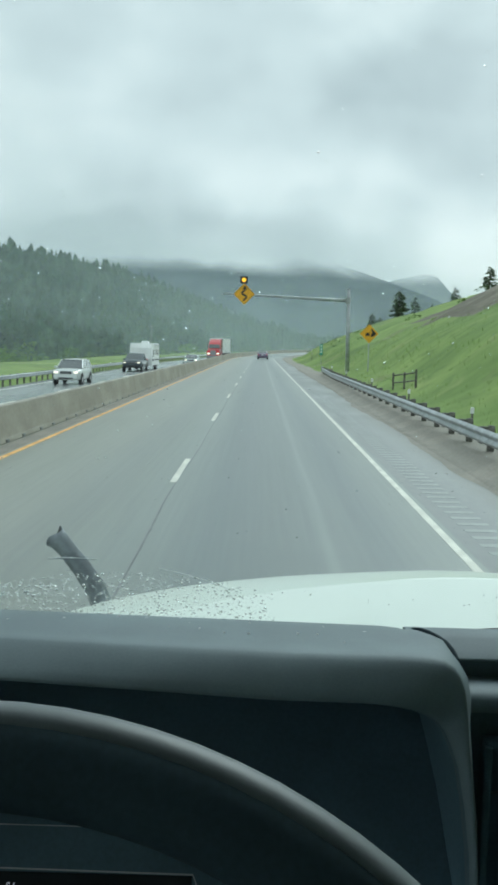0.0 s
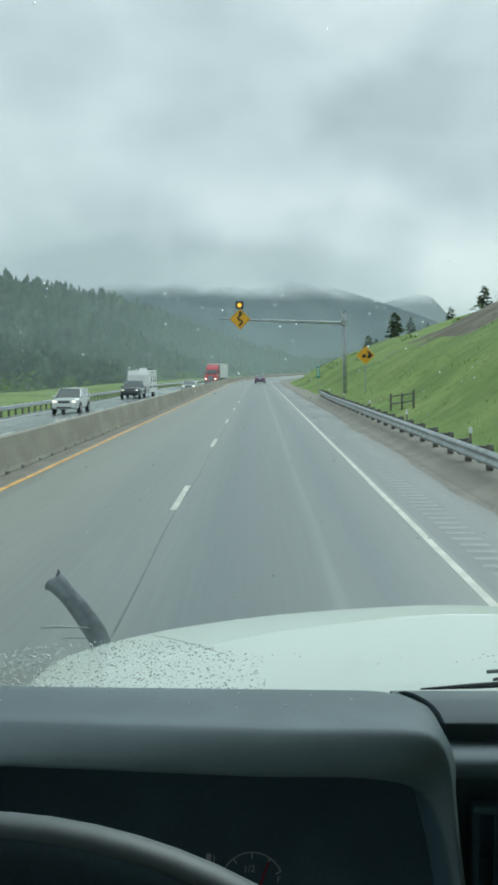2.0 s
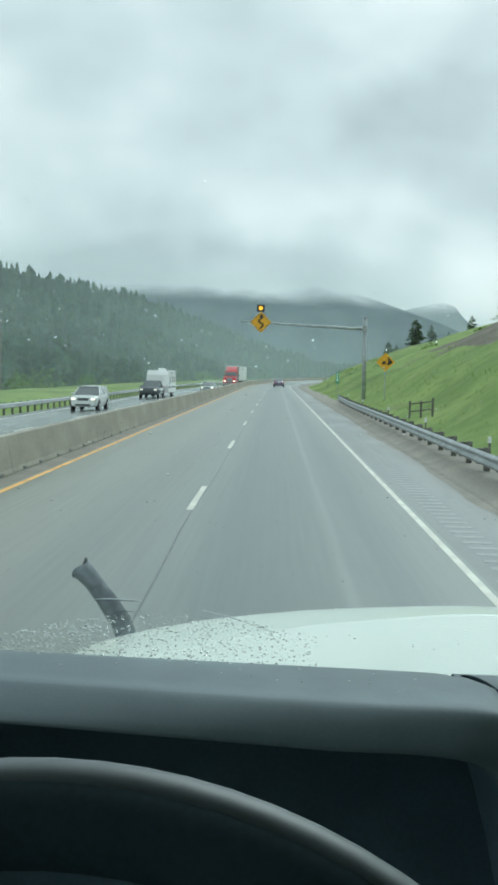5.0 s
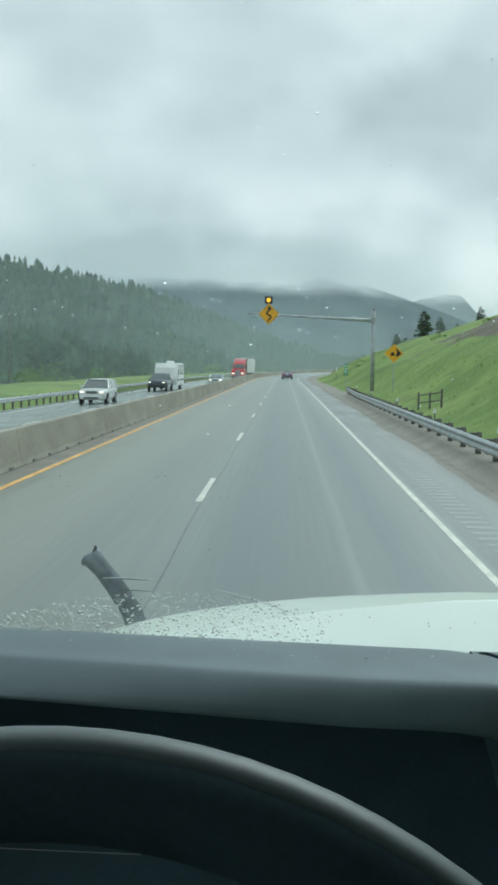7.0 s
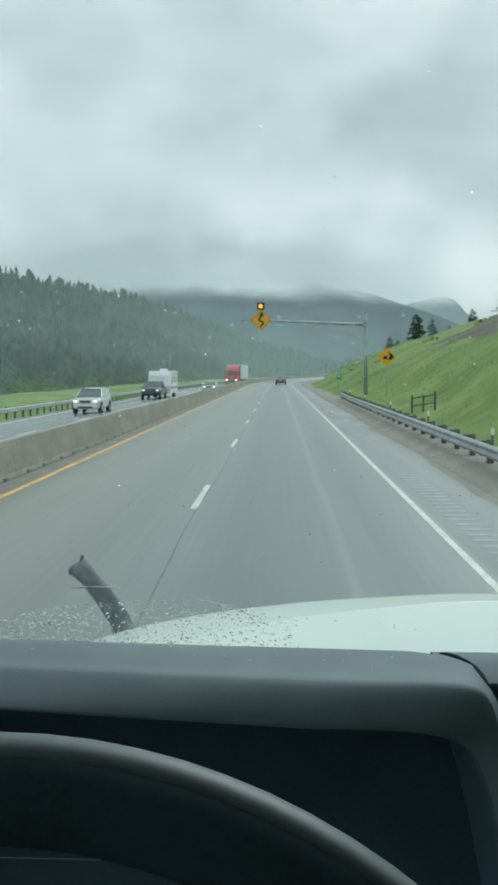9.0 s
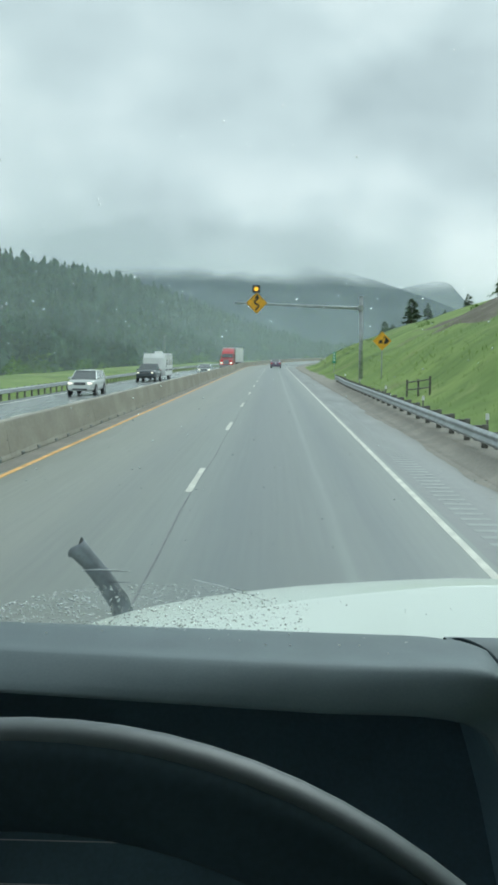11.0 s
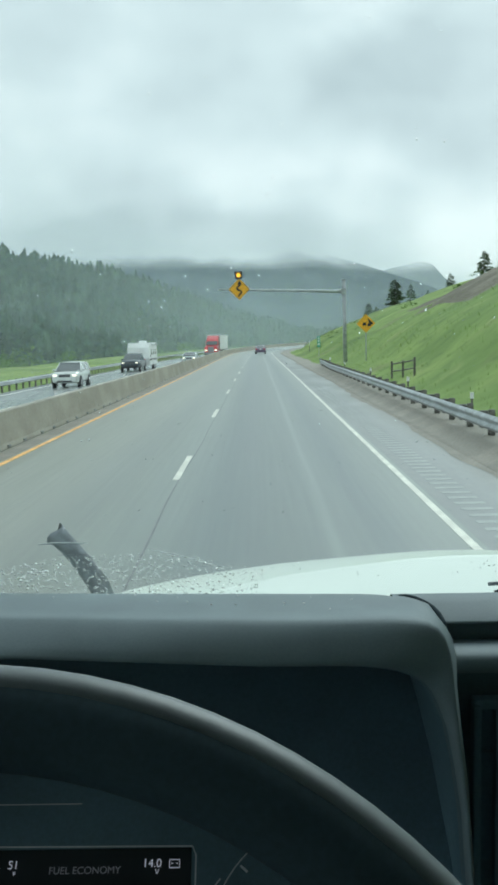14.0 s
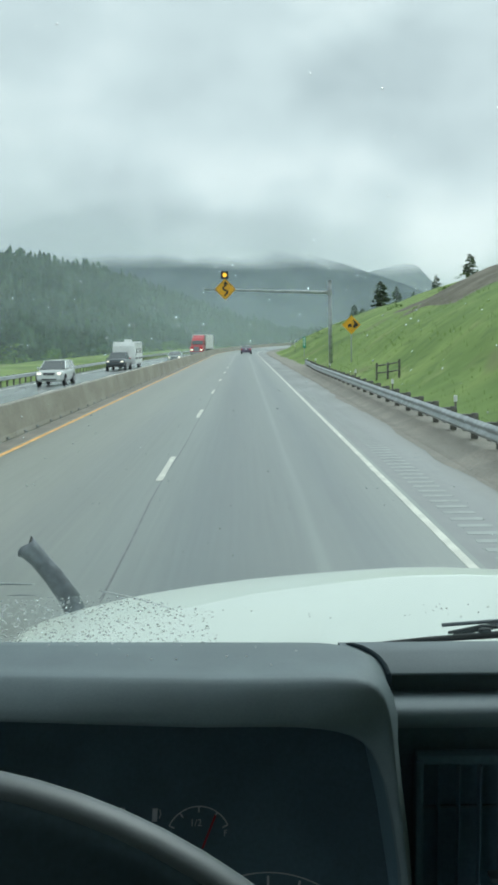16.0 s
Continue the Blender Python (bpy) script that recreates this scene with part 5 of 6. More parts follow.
# the lower edge of its face, point for point from the right-hand bend on
FACE_FOOT = [(0.085, -0.4150), (0.118, -0.4153), (0.143, -0.4165), (0.165, -0.4190), (0.183, -0.4225), (0.198, -0.4280), (0.210, -0.4360), (0.219, -0.4470), (0.2265, -0.4630),
             (0.2365, -0.4890), (0.2455, -0.535), (0.254, -0.595), (0.261, -0.70), (0.269, -0.96)]
RING = [(1.34, -0.16), (1.26, -0.078), (1.222, -0.045), (1.20, -0.0325), (1.16, -0.0265), (1.11, -0.0185), (1.06, -0.0125), (1.02, -0.006), (0.992, 0.002), (0.985, 0.0015), (0.981, -0.003),
        (0.980, -0.014), (0.982, -0.040), (0.99, -0.056), (0.997, -0.066), (1.006, -0.0705), (1.02, -0.072), (1.10, -0.085), (1.20, -0.10), (1.34, -0.12)]

# how far each line of the ring follows the sag of the crease
SAG = (0, 0, 0, 0, 0, 0.3, 0.62, 0.88, 1, 1, 0.97, 0.8, 0.4, 0.2, 0.06, 0, 0, 0, 0, 0)


def brow():
    bm = bmesh.new()
    rows = []
    n = len(BROW)
    for i, (x, z) in enumerate(BROW):
        x0, z0 = BROW[max(i - 1, 0)]
        x1, z1 = BROW[min(i + 1, n - 1)]
        d = Vector((x1 - x0, z1 - z0)).normalized()
        nx, nz = -d.y, d.x
        leg = max(0.0, min(1.0, math.atan2(-d.y, d.x) / 1.4)) if x > 0 else 0.0
        foot = i - (n - len(FACE_FOOT))
        row = []
        for j, (y, off) in enumerate(RING):
            yy = y
            if j < 8:
                if j < 7:
                    yy = 1.02 + (y - 1.02) * (0.18 - 0.099 * (0.206 - max(x, -0.7))) / 0.18
                o = off + leg * (0.012 - off) * max(0.0, min(1.0, (1.2 - y) / 0.08))
                down = max(0.0, min(1.0, (-0.42 - z) / 0.03)) if x > 0.2 else 0.0
                o = o * (1 - down) + 0.009 * down
                w = max(0.0, min(1.0, (y - 1.2) / 0.05)) * (1 - down) if x > 0 else 0.0
                row.append((x + nx * o * (1 - w) + 0.008 * leg * w, yy, z + nz * o * (1 - w) + off * w))
            elif foot >= 0:
                k = min(off / -0.0705, 1.0) + 0.05 * max(0.0, off / -0.0705 - 1.0)
                fx, fz = FACE_FOOT[foot]
                row.append((x + (fx - x) * k, yy, z + (fz - z) * off / -0.0705))
            else:
                row.append((x + nx * off, yy, z + nz * off))
            if 9 <= j <= 15:
                # the padded face leans back towards the driver at its foot
                near = 1 - lerp(x, (-0.4, 0.12), (0.078, 0.045)) * min(1.0, off / -0.0705) * (1 - leg)
                row[-1] = tuple(near * c for c in row[-1])
        dip = lerp(x, (-0.7, -0.4, -0.1, 0.03, 0.10, 0.175, 0.21), (0.022, 0.018, 0.012, 0.009, 0.006, 0.002, 0.0))
        rows.append([(px, py, pz - dip * low) for (px, py, pz), low in zip(row, SAG)])
    skin(bm, rows)
    # Underside and recess take darker materials in place of shade; leg's foot is darker too.
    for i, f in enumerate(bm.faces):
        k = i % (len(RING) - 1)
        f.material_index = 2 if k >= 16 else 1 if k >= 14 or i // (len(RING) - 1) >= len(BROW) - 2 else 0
    part("instrument_brow", cu_bm(bm), [DASH, DASH_DARK, RECESS_DARK], truck, "padded charcoal vinyl brow over the gauges", smooth=True)


brow()


def centre_dash():
    prof = [(1.37, -0.62, 0.215), (1.34, -0.50, 0.213), (1.29, -0.450, 0.210), (1.24, -0.408, 0.206), (1.205, -0.3868, 0.203), (1.18, -0.393, 0.214), (1.155, -0.400, 0.233), (1.139, -0.4055, 0.250), (1.135, -0.4075, 0.252), (1.141, -0.4105, 0.253), (1.150, -0.414, 0.254), (1.150, -0.434, 0.254)]
    ledge = [(1.150, -0.434, 0.254), (1.135, -0.430, 0.254), (1.10, -0.428, 0.252), (1.082, -0.429, 0.251), (1.072, -0.434, 0.251), (1.069, -0.444, 0.252), (1.075, -0.452, 0.254), (1.085, -0.47, 0.257), (1.085, -0.62, 0.277), (1.06, -0.80, 0.286), (1.0, -1.1, 0.295)]
    xs = (0.0, 0.05, 0.15, 0.4, 0.8, 1.5, 2.3)
    bm = bmesh.new()
    skin(bm, [[(x0 + dx, y, z - 0.004 * dx) for dx in xs] for y, z, x0 in prof])
    part("centre_dash_top", cu_bm(bm), DASH, truck, "charcoal vinyl top of the centre dash", smooth=True)
    bm = bmesh.new()
    skin(bm, [[(x0 + dx, y, z - 0.004 * dx) for dx in xs] for y, z, x0 in ledge])
    for i, f in enumerate(bm.faces):
        f.material_index = 1 if i // (len(xs) - 1) >= 6 else 0
    stack = part("centre_console", cu_bm(bm), [DASH, DASH_DARK], truck, "dark centre stack with a padded ledge", smooth=True)
    # air vent with upright louvres
    bm = bmesh.new()
    for c, s in (((0.40, 1.07, -0.488), (0.23, 0.02, 0.012)), ((0.40, 1.05, -0.80), (0.23, 0.02, 0.012)), ((0.288, 1.066, -0.643), (0.010, 0.02, 0.31)), ((0.512, 1.066, -0.643), (0.010, 0.02, 0.31))):
        add_box(bm, c, s, 0.003)
    part("vent_frame", cu_bm(bm), RECESS_DARK, stack)
    part("vent_recess", cu_bm(box((0.40, 1.080, -0.643), (0.225, 0.012, 0.31), 0.004)), RECESS_DARK, stack)
    for i in range(8):
        part("louvre", cu_bm(box((0.312 + 0.026 * i, 1.068, -0.645), (0.0025, 0.02, 0.30), 0.0008)), RECESS_DARK, stack)
    for z in (-0.553, -0.735):
        part("vent_bar", cu_bm(box((0.40, 1.071, z), (0.21, 0.004, 0.0025))), DASH_DARK, stack)
    part("vent_tab", cu_bm(box((0.380, 1.05, -0.634), (0.013, 0.02, 0.006), 0.002)), CHROME, stack, "small satin tab of the air vent")


centre_dash()
# A black tube stands in for the shaded gap of the seam.
bm = bmesh.new()
add_tube(bm, [(0.212, 1.203, -0.3890), (0.217, 1.200, -0.3880), (0.223, 1.197, -0.3878), (0.234, 1.190, -0.3890), (0.245, 1.179, -0.3920), (0.2535, 1.166, -0.3957), (0.2588, 1.150, -0.4005), (0.2615, 1.135, -0.4070), (0.2630, 1.128, -0.420)],
         [0.0010, 0.0020, 0.0030, 0.0034, 0.0036, 0.0038, 0.0040, 0.0040, 0.0040], 8)
part("seam_gap", cu_bm(bm), SHADE_BLACK, truck, "dark gap between brow and centre dash")


# gauge panel: a plane that leans back, with print, needles and a small display
def on_panel(x, z, lift=0.0):
    y = 1.179 + 1.05 * (z + 0.611)
    k = lift / 1.45
    return Vector((x, y - k, z + 1.05 * k))


PANEL_TURN = Euler((math.atan2(1.0, 1.05), 0, 0)).to_matrix().to_4x4()


def gauges():
    root = truck
    bm = bmesh.new()
    skin(bm, [[on_panel(-1.0, -0.47), on_panel(0.27, -0.47)], [on_panel(-1.0, -1.05), on_panel(0.27, -1.05)]])
    bm2 = cu_bm(bm)
    panel = part("gauge_panel", bm2, PANEL_BLACK, root, "black gauge panel with pale print")

    def text(body, x, z, size, mat, name="print"):
        me = mesh_text(body, size * K)
        me.materials.append(mat)
        ob = new(name, me)
        ob.parent = panel
        p = Vector(cu(*on_panel(x, z, 0.003)))
        ob.matrix_basis = Matrix.Translation(p) @ PANEL_TURN
        return ob

    def stroke(pts, w, mat, name, lift=0.003):
        """A flat stroke along points of the panel."""
        b = bmesh.new()
        a1, a2 = [], []
        for i, (x, z) in enumerate(pts):
            x0, z0 = pts[max(i - 1, 0)]
            x1, z1 = pts[min(i + 1, len(pts) - 1)]
            d = Vector((x1 - x0, (z1 - z0) * 1.45)).normalized()
            a1.append(on_panel(x - d.y * w, z + d.x * w / 1.45, lift))
            a2.append(on_panel(x + d.y * w, z - d.x * w / 1.45, lift))
        skin(b, [a1, a2])
        return part(name, cu_bm(b), mat, panel)

    def arc(cx, cz, r, a0, a1, n=18):
        return [(cx + r * math.cos(a), cz + r * math.sin(a) / 1.45) for a in np.linspace(a0, a1, n)]

    # fuel gauge
    stroke(arc(0.009, -0.640, 0.044, 2.7, 0.45), 0.0008, GAUGE_TICK, "gauge_arc")
    for a in (2.7, 2.2, math.pi / 2, 0.95, 0.45):
        stroke([(0.009 + r * math.cos(a), -0.640 + r * math.sin(a) / 1.45) for r in (0.036, 0.044)], 0.0009, GAUGE_TICK, "tick")
    text("1/2", -0.003, -0.6275, 0.013, GAUGE_TICK)
    text("F", 0.043, -0.6365, 0.011, GAUGE_TICK)
    text("E", -0.035, -0.6365, 0.011, GAUGE_TICK)
    text("PSI", -0.106, -0.6155, 0.012, GAUGE_TICK)
    stroke([(0.015, -0.648), (0.032, -0.6185)], 0.0013, NEEDLE_RED, "needle", 0.006)
    # fuel pump sign
    stroke([(-0.051, -0.623), (-0.051, -0.611)], 0.0035, GAUGE_TICK, "pump_body")
    stroke([(-0.0445, -0.620), (-0.043, -0.616), (-0.0445, -0.612)], 0.0007, GAUGE_TICK, "pump_hose")
    # tachometer and speed dials
    stroke(arc(0.10, -0.772, 0.150, 2.72, 0.35, 30), 0.0008, GAUGE_TICK, "gauge_arc")
    for i in range(9):
        a = 2.72 - i * 0.29
        stroke([(0.10 + r * math.cos(a), -0.772 + r * math.sin(a) / 1.45) for r in (0.134, 0.146)], 0.0016, GAUGE_TICK, "tick")
    text("15", -0.02, -0.7325, 0.020, GAUGE_TICK)
    text("20", 0.008, -0.743, 0.016, GLYPH_DIM)
    # display
    b = bmesh.new()
    skin(b, [[on_panel(-0.40, -0.690, 0.001), on_panel(-0.074, -0.690, 0.001)], [on_panel(-0.40, -0.80, 0.001), on_panel(-0.074, -0.80, 0.001)]])
    part("display", cu_bm(b), DISPLAY_BLACK, panel, "small black information display")
    stroke([(-0.068, -0.76), (-0.068, -0.697), (-0.073, -0.6895), (-0.40, -0.6875)], 0.0010, GAUGE_TICK, "display_frame", 0.004)
    stroke([(-0.46, -0.6505), (-0.224, -0.651)], 0.0007, GAUGE_TICK, "trim_line", 0.004)
    stroke(arc(0.06, -0.775, 0.128, 2.42, 2.9, 10), 0.0010, GAUGE_TICK, "gauge_arc")
    text("14.0", -0.137, -0.7065, 0.0145, GLYPH, "readout")
    text("V", -0.1205, -0.7125, 0.009, GLYPH, "readout")
    text("51", -0.312, -0.7065, 0.0145, GLYPH, "readout")
    text("F", -0.304, -0.7125, 0.008, GLYPH, "readout")
    text("FUEL ECONOMY", -0.258, -0.7112, 0.0125, GLYPH_DIM, "readout")
    text("8.1", -0.238, -0.7365, 0.031, GLYPH, "readout")
    text("AVG TRIP 1", -0.187, -0.7335, 0.0135, GLYPH, "readout")
    stroke([(-0.102, -0.7072), (-0.102, -0.7005), (-0.089, -0.7005), (-0.089, -0.7072), (-0.102, -0.7072)], 0.0006, GLYPH, "battery_sign")
    stroke([(-0.1000, -0.7035), (-0.0975, -0.7035)], 0.0005, GLYPH, "battery_sign")
    stroke([(-0.0935, -0.7035), (-0.0910, -0.7035)], 0.0005, GLYPH, "battery_sign")
    stroke(arc(-0.329, -0.7045, 0.006, 0.2, 2.9, 8) + [(-0.336, -0.7065), (-0.322, -0.7065)], 0.0006, GLYPH, "cloud_sign")
    stroke([(-0.102, -0.728), (-0.102, -0.722)], 0.002, GLYPH_DIM, "pointer")
    # side trims beneath the brow
    part("column_shroud", cu_bm(box((-0.196, 0.86, -0.97), (0.30, 0.55, 0.26), 0.05)), DASH_DARK, truck, "black steering column shroud")


gauges()


def steering_wheel():
    c = Vector((-0.196, 0.461, -0.721))
    tau = 0.333
    e1, e2 = Vector((1, 0, 0)), Vector((0, math.sin(tau), math.cos(tau)))
    e3 = e1.cross(e2)
    # The rim's lit and shaded sides are two rings, grey and black.
    bm = bmesh.new()
    rows = []
    for i in range(97):
        a = 2 * math.pi * i / 96
        q = e1 * math.sin(a) + e2 * math.cos(a)
        rows.append([c + q * (0.4730 + 0.0145 * math.cos(b)) + e3 * 0.020 * math.sin(b) for b in np.linspace(0, 2 * math.pi, 29)])
    skin(bm, rows)
    bmesh.ops.remove_doubles(bm, verts=bm.verts, dist=1e-5)
    wheel = part("steering_wheel", cu_bm(bm), LEATHER_LIT, truck, "dark leather steering wheel with the lit band of its rim as a grey ring", smooth=True)
    bm = bmesh.new()
    rows = []
    for i in range(97):
        a = 2 * math.pi * i / 96
        q = e1 * math.sin(a) + e2 * math.cos(a)
        rows.append([c + q * (0.4485 + 0.034 * math.cos(b)) + e3 * (0.024 * math.sin(b) + 0.004) for b in np.linspace(0, 2 * math.pi, 25)])
    skin(bm, rows)
    bmesh.ops.remove_doubles(bm, verts=bm.verts, dist=1e-5)
    part("rim_shade", cu_bm(bm), SHADE_BLACK, wheel, "matte black ring for the shaded side of the rim", smooth=True)
    bm = bmesh.new()
    back = -e3 if e3.y < 0 else e3
    hub = c + back * 0.05
    add_tube(bm, [hub + back * 0.02, hub, hub - back * 0.06, hub - back * 0.075], [0.14, 0.15, 0.14, 0.10], 24)
    part("hub", cu_bm(bm), DASH_DARK, wheel, "black airbag hub", smooth=True)
    for a in (-1.45, 1.45, math.pi):
        bm = bmesh.new()
        q = e1 * math.sin(a) + e2 * math.cos(a)
        add_tube(bm, [c + q * 0.10 + back * 0.03, c + q * 0.28 + back * 0.02, c + q * 0.43], [0.05, 0.035, 0.03], 12)
        part("spoke", cu_bm(bm), DASH_DARK, wheel, smooth=True)
    bm = bmesh.new()
    add_tube(bm, [hub, hub + back * 0.5], 0.07, 14)
    part("column", cu_bm(bm), DASH_DARK, wheel)


steering_wheel()

# bonnet
MID = 0.78
CREASE_X = (-1.02, -0.95, -0.80, -0.52, -0.316, -0.13, 0.10, 0.29, 0.55, MID)
CREASE_Z = (-1.36, -1.22, -1.11, -1.013, -0.964, -0.915, -0.870, -0.846, -0.818, -0.806)
NOSE_X = (-1.02, -0.95, -0.85, -0.60, -0.37, -0.13, 0.10, 0.34, 0.58, MID)
NOSE_Z = (-1.36, -1.26, -1.17, -1.092, -1.042, -1.005, -0.978, -0.958, -0.944, -0.935)


def fold(x):
    return x if x <= MID else 2 * MID - x


def bonnet_z(x, y):
    x = fold(x)
    zc, zn = lerp(x, CREASE_X, CREASE_Z), lerp(x, NOSE_X, NOSE_Z)
    if y <= 3.1:
        return zc + 0.045 * (3.1 - y)
    k = (y - 3.1) / 0.6
    return zc + (zn - zc) * k + 0.012 * math.sin(math.pi * min(1, k))


def bonnet():
    xs = [-1.02, -0.985, -0.95, -0.9, -0.8, -0.65, -0.5, -0.35, -0.2, -0.05, 0.1, 0.25, 0.4, 0.55, 0.7]
    xs = xs + [2 * MID - x for x in xs[::-1]]
    rows = []
    for y in (1.52, 1.8, 2.1, 2.4, 2.7, 2.95, 3.05, 3.078, 3.09, 3.097, 3.108, 3.115, 3.127, 3.15, 3.2, 3.3, 3.42, 3.54, 3.64, 3.70, 3.74, 3.77, 3.78, 3.78):
        row = []
        for x in xs:
            yy = min(y, 3.70)
            z = bonnet_z(x, yy)
            if 3.095 < y < 3.11:
                z += 0.002
            z -= {3.74: 0.02, 3.77: 0.06, 3.78: 0.12}.get(y, 0.0)
            row.append((x, y, z))
        rows.append(row)
    rows[-1] = [(x, 3.79, z - 0.75) for x, _, z in rows[-1]]
    bm = bmesh.new()
    skin(bm, rows)
    part("bonnet", cu_bm(bm), CAB_PAINT, truck, "white painted bonnet with a crease near its front, beaded with rain", smooth=True)


bonnet()


def marker_stub():
    """The black stub that leans out from the bonnet's edge, flared and torn at its open end."""
    bm = bmesh.new()
    pts = [(-0.62, 3.82, -1.45), (-0.66, 3.82, -1.20), (-0.70, 3.82, -1.09), (-0.77, 3.82, -0.985), (-0.828, 3.82, -0.912), (-0.868, 3.82, -0.868), (-0.888, 3.82, -0.852)]
    rings = add_tube(bm, pts, [0.052, 0.049, 0.047, 0.043, 0.040, 0.045, 0.052], 16, close=False)
    axis = (Vector(pts[-1]) - Vector(pts[-2])).normalized()
    for k, v in enumerate(rings[-1]):
        v.co += axis * (0.006 * math.cos(2 * math.pi * k / 8 + 0.9) + 0.006 * math.cos(2 * math.pi * k / 5.3))
    inner = bm.verts.new(Vector(pts[-1]) - axis * 0.05)
    for k in range(16):
        f = bm.faces.new((rings[-1][k], rings[-1][(k + 1) % 16], inner))
        f.material_index = 1
    part("bonnet_stub", cu_bm(bm), [STUB, RUBBER], truck, "black rubber stub with a torn flared end at the bonnet edge", smooth=True)


marker_stub()


def bonnet_beads():
    """Rain standing in beads on the paint."""
    rng = random.Random(77)
    verts, faces = [], []
    for _ in range(1000):
        x = -0.85 + 1.1 * rng.random() ** 1.7
        y = rng.uniform(3.12, 3.69) if x > -0.35 or rng.random() < 0.75 else rng.uniform(2.4, 3.08)
        r = 0.0012 + 0.0026 * rng.random() ** 3
        z = bonnet_z(x, y) + 0.0005
        k = len(verts)
        n = 6
        verts.append(cu(x, y, z + r * 0.55))
        for lev, h in ((0.65, 0.4), (1.0, -0.05)):
            for i in range(n):
                a = 2 * math.pi * i / n
                q = r * lev * rng.uniform(0.85, 1.2)
                verts.append(cu(x + q * math.cos(a), y + 1.3 * q * math.sin(a), z + r * h))
        for i in range(n):
            j = (i + 1) % n
            faces.append((k, k + 1 + i, k + 1 + j))
            faces.append((k + 1 + i, k + 1 + n + i, k + 1 + n + j, k + 1 + j))
    me = bpy.data.meshes.new("rain_beads")
    me.from_pydata(verts, [], faces)
    me.materials.append(WATER)
    me.polygons.foreach_set("use_smooth", [True] * len(me.polygons))
    ob = piece("rain_beads", me, truck)
    tagged(ob, "clear rain beads on the white bonnet", kind="stuff")


bonnet_beads()

# windscreen: leans back over the dash
def on_glass(x, z, out=0.0):
    return Vector((x, 1.41 - 0.55 * (z + 0.45) + 0.86 * out, z + 0.5 * out))


def windscreen():
    bm = bmesh.new()
    zs = np.linspace(-0.54, 0.56, 9)
    xs = np.linspace(-1.27, 2.83, 15)
    rows = []
    for z in zs:
        rows.append([on_glass(x, z) - Vector((0, 0.07 * ((x - MID) / 1.7) ** 2, 0)) for x in xs])
    skin(bm, rows)
    pane = part("windscreen", cu_bm(bm), PANE, truck, "rain-spotted windscreen glass", smooth=True)
    pane.visible_shadow = False
    rng = random.Random(12)
    verts, faces = [], []

    def drop(x, z, r, tall):
        p0 = on_glass(x, z)
        p0.y -= 0.07 * ((x - MID) / 1.7) ** 2
        nrm = Vector((0, 0.876, 0.482))
        t1, t2 = Vector((1, 0, 0)), Vector((0, -0.482, 0.876))
        k = len(verts)
        n = 7
        verts.append(cu(*(p0 + nrm * r * 0.68)))
        ph = rng.uniform(0, 6.28)
        for lev, hh in ((0.62, 0.52), (1.0, 0.02)):
            for i in range(n):
                a = ph + 2 * math.pi * i / n
                q = r * lev * rng.uniform(0.85, 1.15)
                verts.append(cu(*(p0 + t1 * q * math.cos(a) + t2 * q * tall * math.sin(a) + nrm * r * hh)))
        for i in range(n):
            j = (i + 1) % n
            faces.append((k, k + 1 + i, k + 1 + j))
            faces.append((k + 1 + i, k + 1 + n + i, k + 1 + n + j, k + 1 + j))
        faces.append(tuple(k + 1 + n + i for i in range(n))[::-1])

    # beads below the sweep of the wiper
    placed = 0
    while placed < 4800:
        x = rng.uniform(-0.62, 0.03)
        top = -0.353 - 0.06 * abs((x + 0.20) / 0.3) ** 2
        z = rng.uniform(-0.50, top)
        if rng.random() > 0.25 + 0.75 * min(1, (0.05 - x) / 0.2):
            continue
        drop(x, z, 0.0007 + (0.0026 if x < -0.30 else 0.0020) * rng.random() ** 2.8, rng.uniform(0.4, 0.85))
        placed += 1
    for _ in range(24):
        drop(rng.uniform(0.0, 0.5), -0.40 + rng.uniform(-0.012, 0.02), rng.uniform(0.0008, 0.0018), 1.0)
    for _ in range(820):
        drop(rng.uniform(-0.5, 0.62), rng.uniform(-0.30, 0.50) if rng.random() < 0.5 else rng.gauss(0.09, 0.08), 0.0004 + 0.0010 * rng.random() ** 3, rng.uniform(0.8, 1.3))
    me = bpy.data.meshes.new("raindrops")
    me.from_pydata([tuple(v) for v in verts], [], faces)
    me.materials.append(WATER)
    me.polygons.foreach_set("use_smooth", [True] * len(me.polygons))
    ob = piece("raindrops", me, pane)
    tagged(ob, "clear rain beads on the glass", kind="stuff")
    # a hair-thin scratch in the glass
    bm = bmesh.new()
    add_tube(bm, [on_glass(-0.150, -0.354, 0.002), on_glass(-0.105, -0.366, 0.002), on_glass(-0.055, -0.384, 0.002), on_glass(-0.035, -0.394, 0.002)], [0.0006, 0.0010, 0.0008, 0.0004], 5)
    part("scratch", cu_bm(bm), WHITE_PLASTIC, pane, "fine pale scratch in the glass")
    bm = bmesh.new()
    add_tube(bm, [on_glass(-0.320, -0.3400, 0.002), on_glass(-0.297, -0.3385, 0.002), on_glass(-0.270, -0.3390, 0.002), on_glass(-0.245, -0.3405, 0.002)], [0.0003, 0.0010, 0.0007, 0.0003], 5)
    part("scratch", cu_bm(bm), WHITE_PLASTIC, pane, "fine pale scratch in the glass")
    for x, z, w in ((-0.322, -0.3418, 0.072), (-0.295, -0.3620, 0.05)):
        bm = bmesh.new()
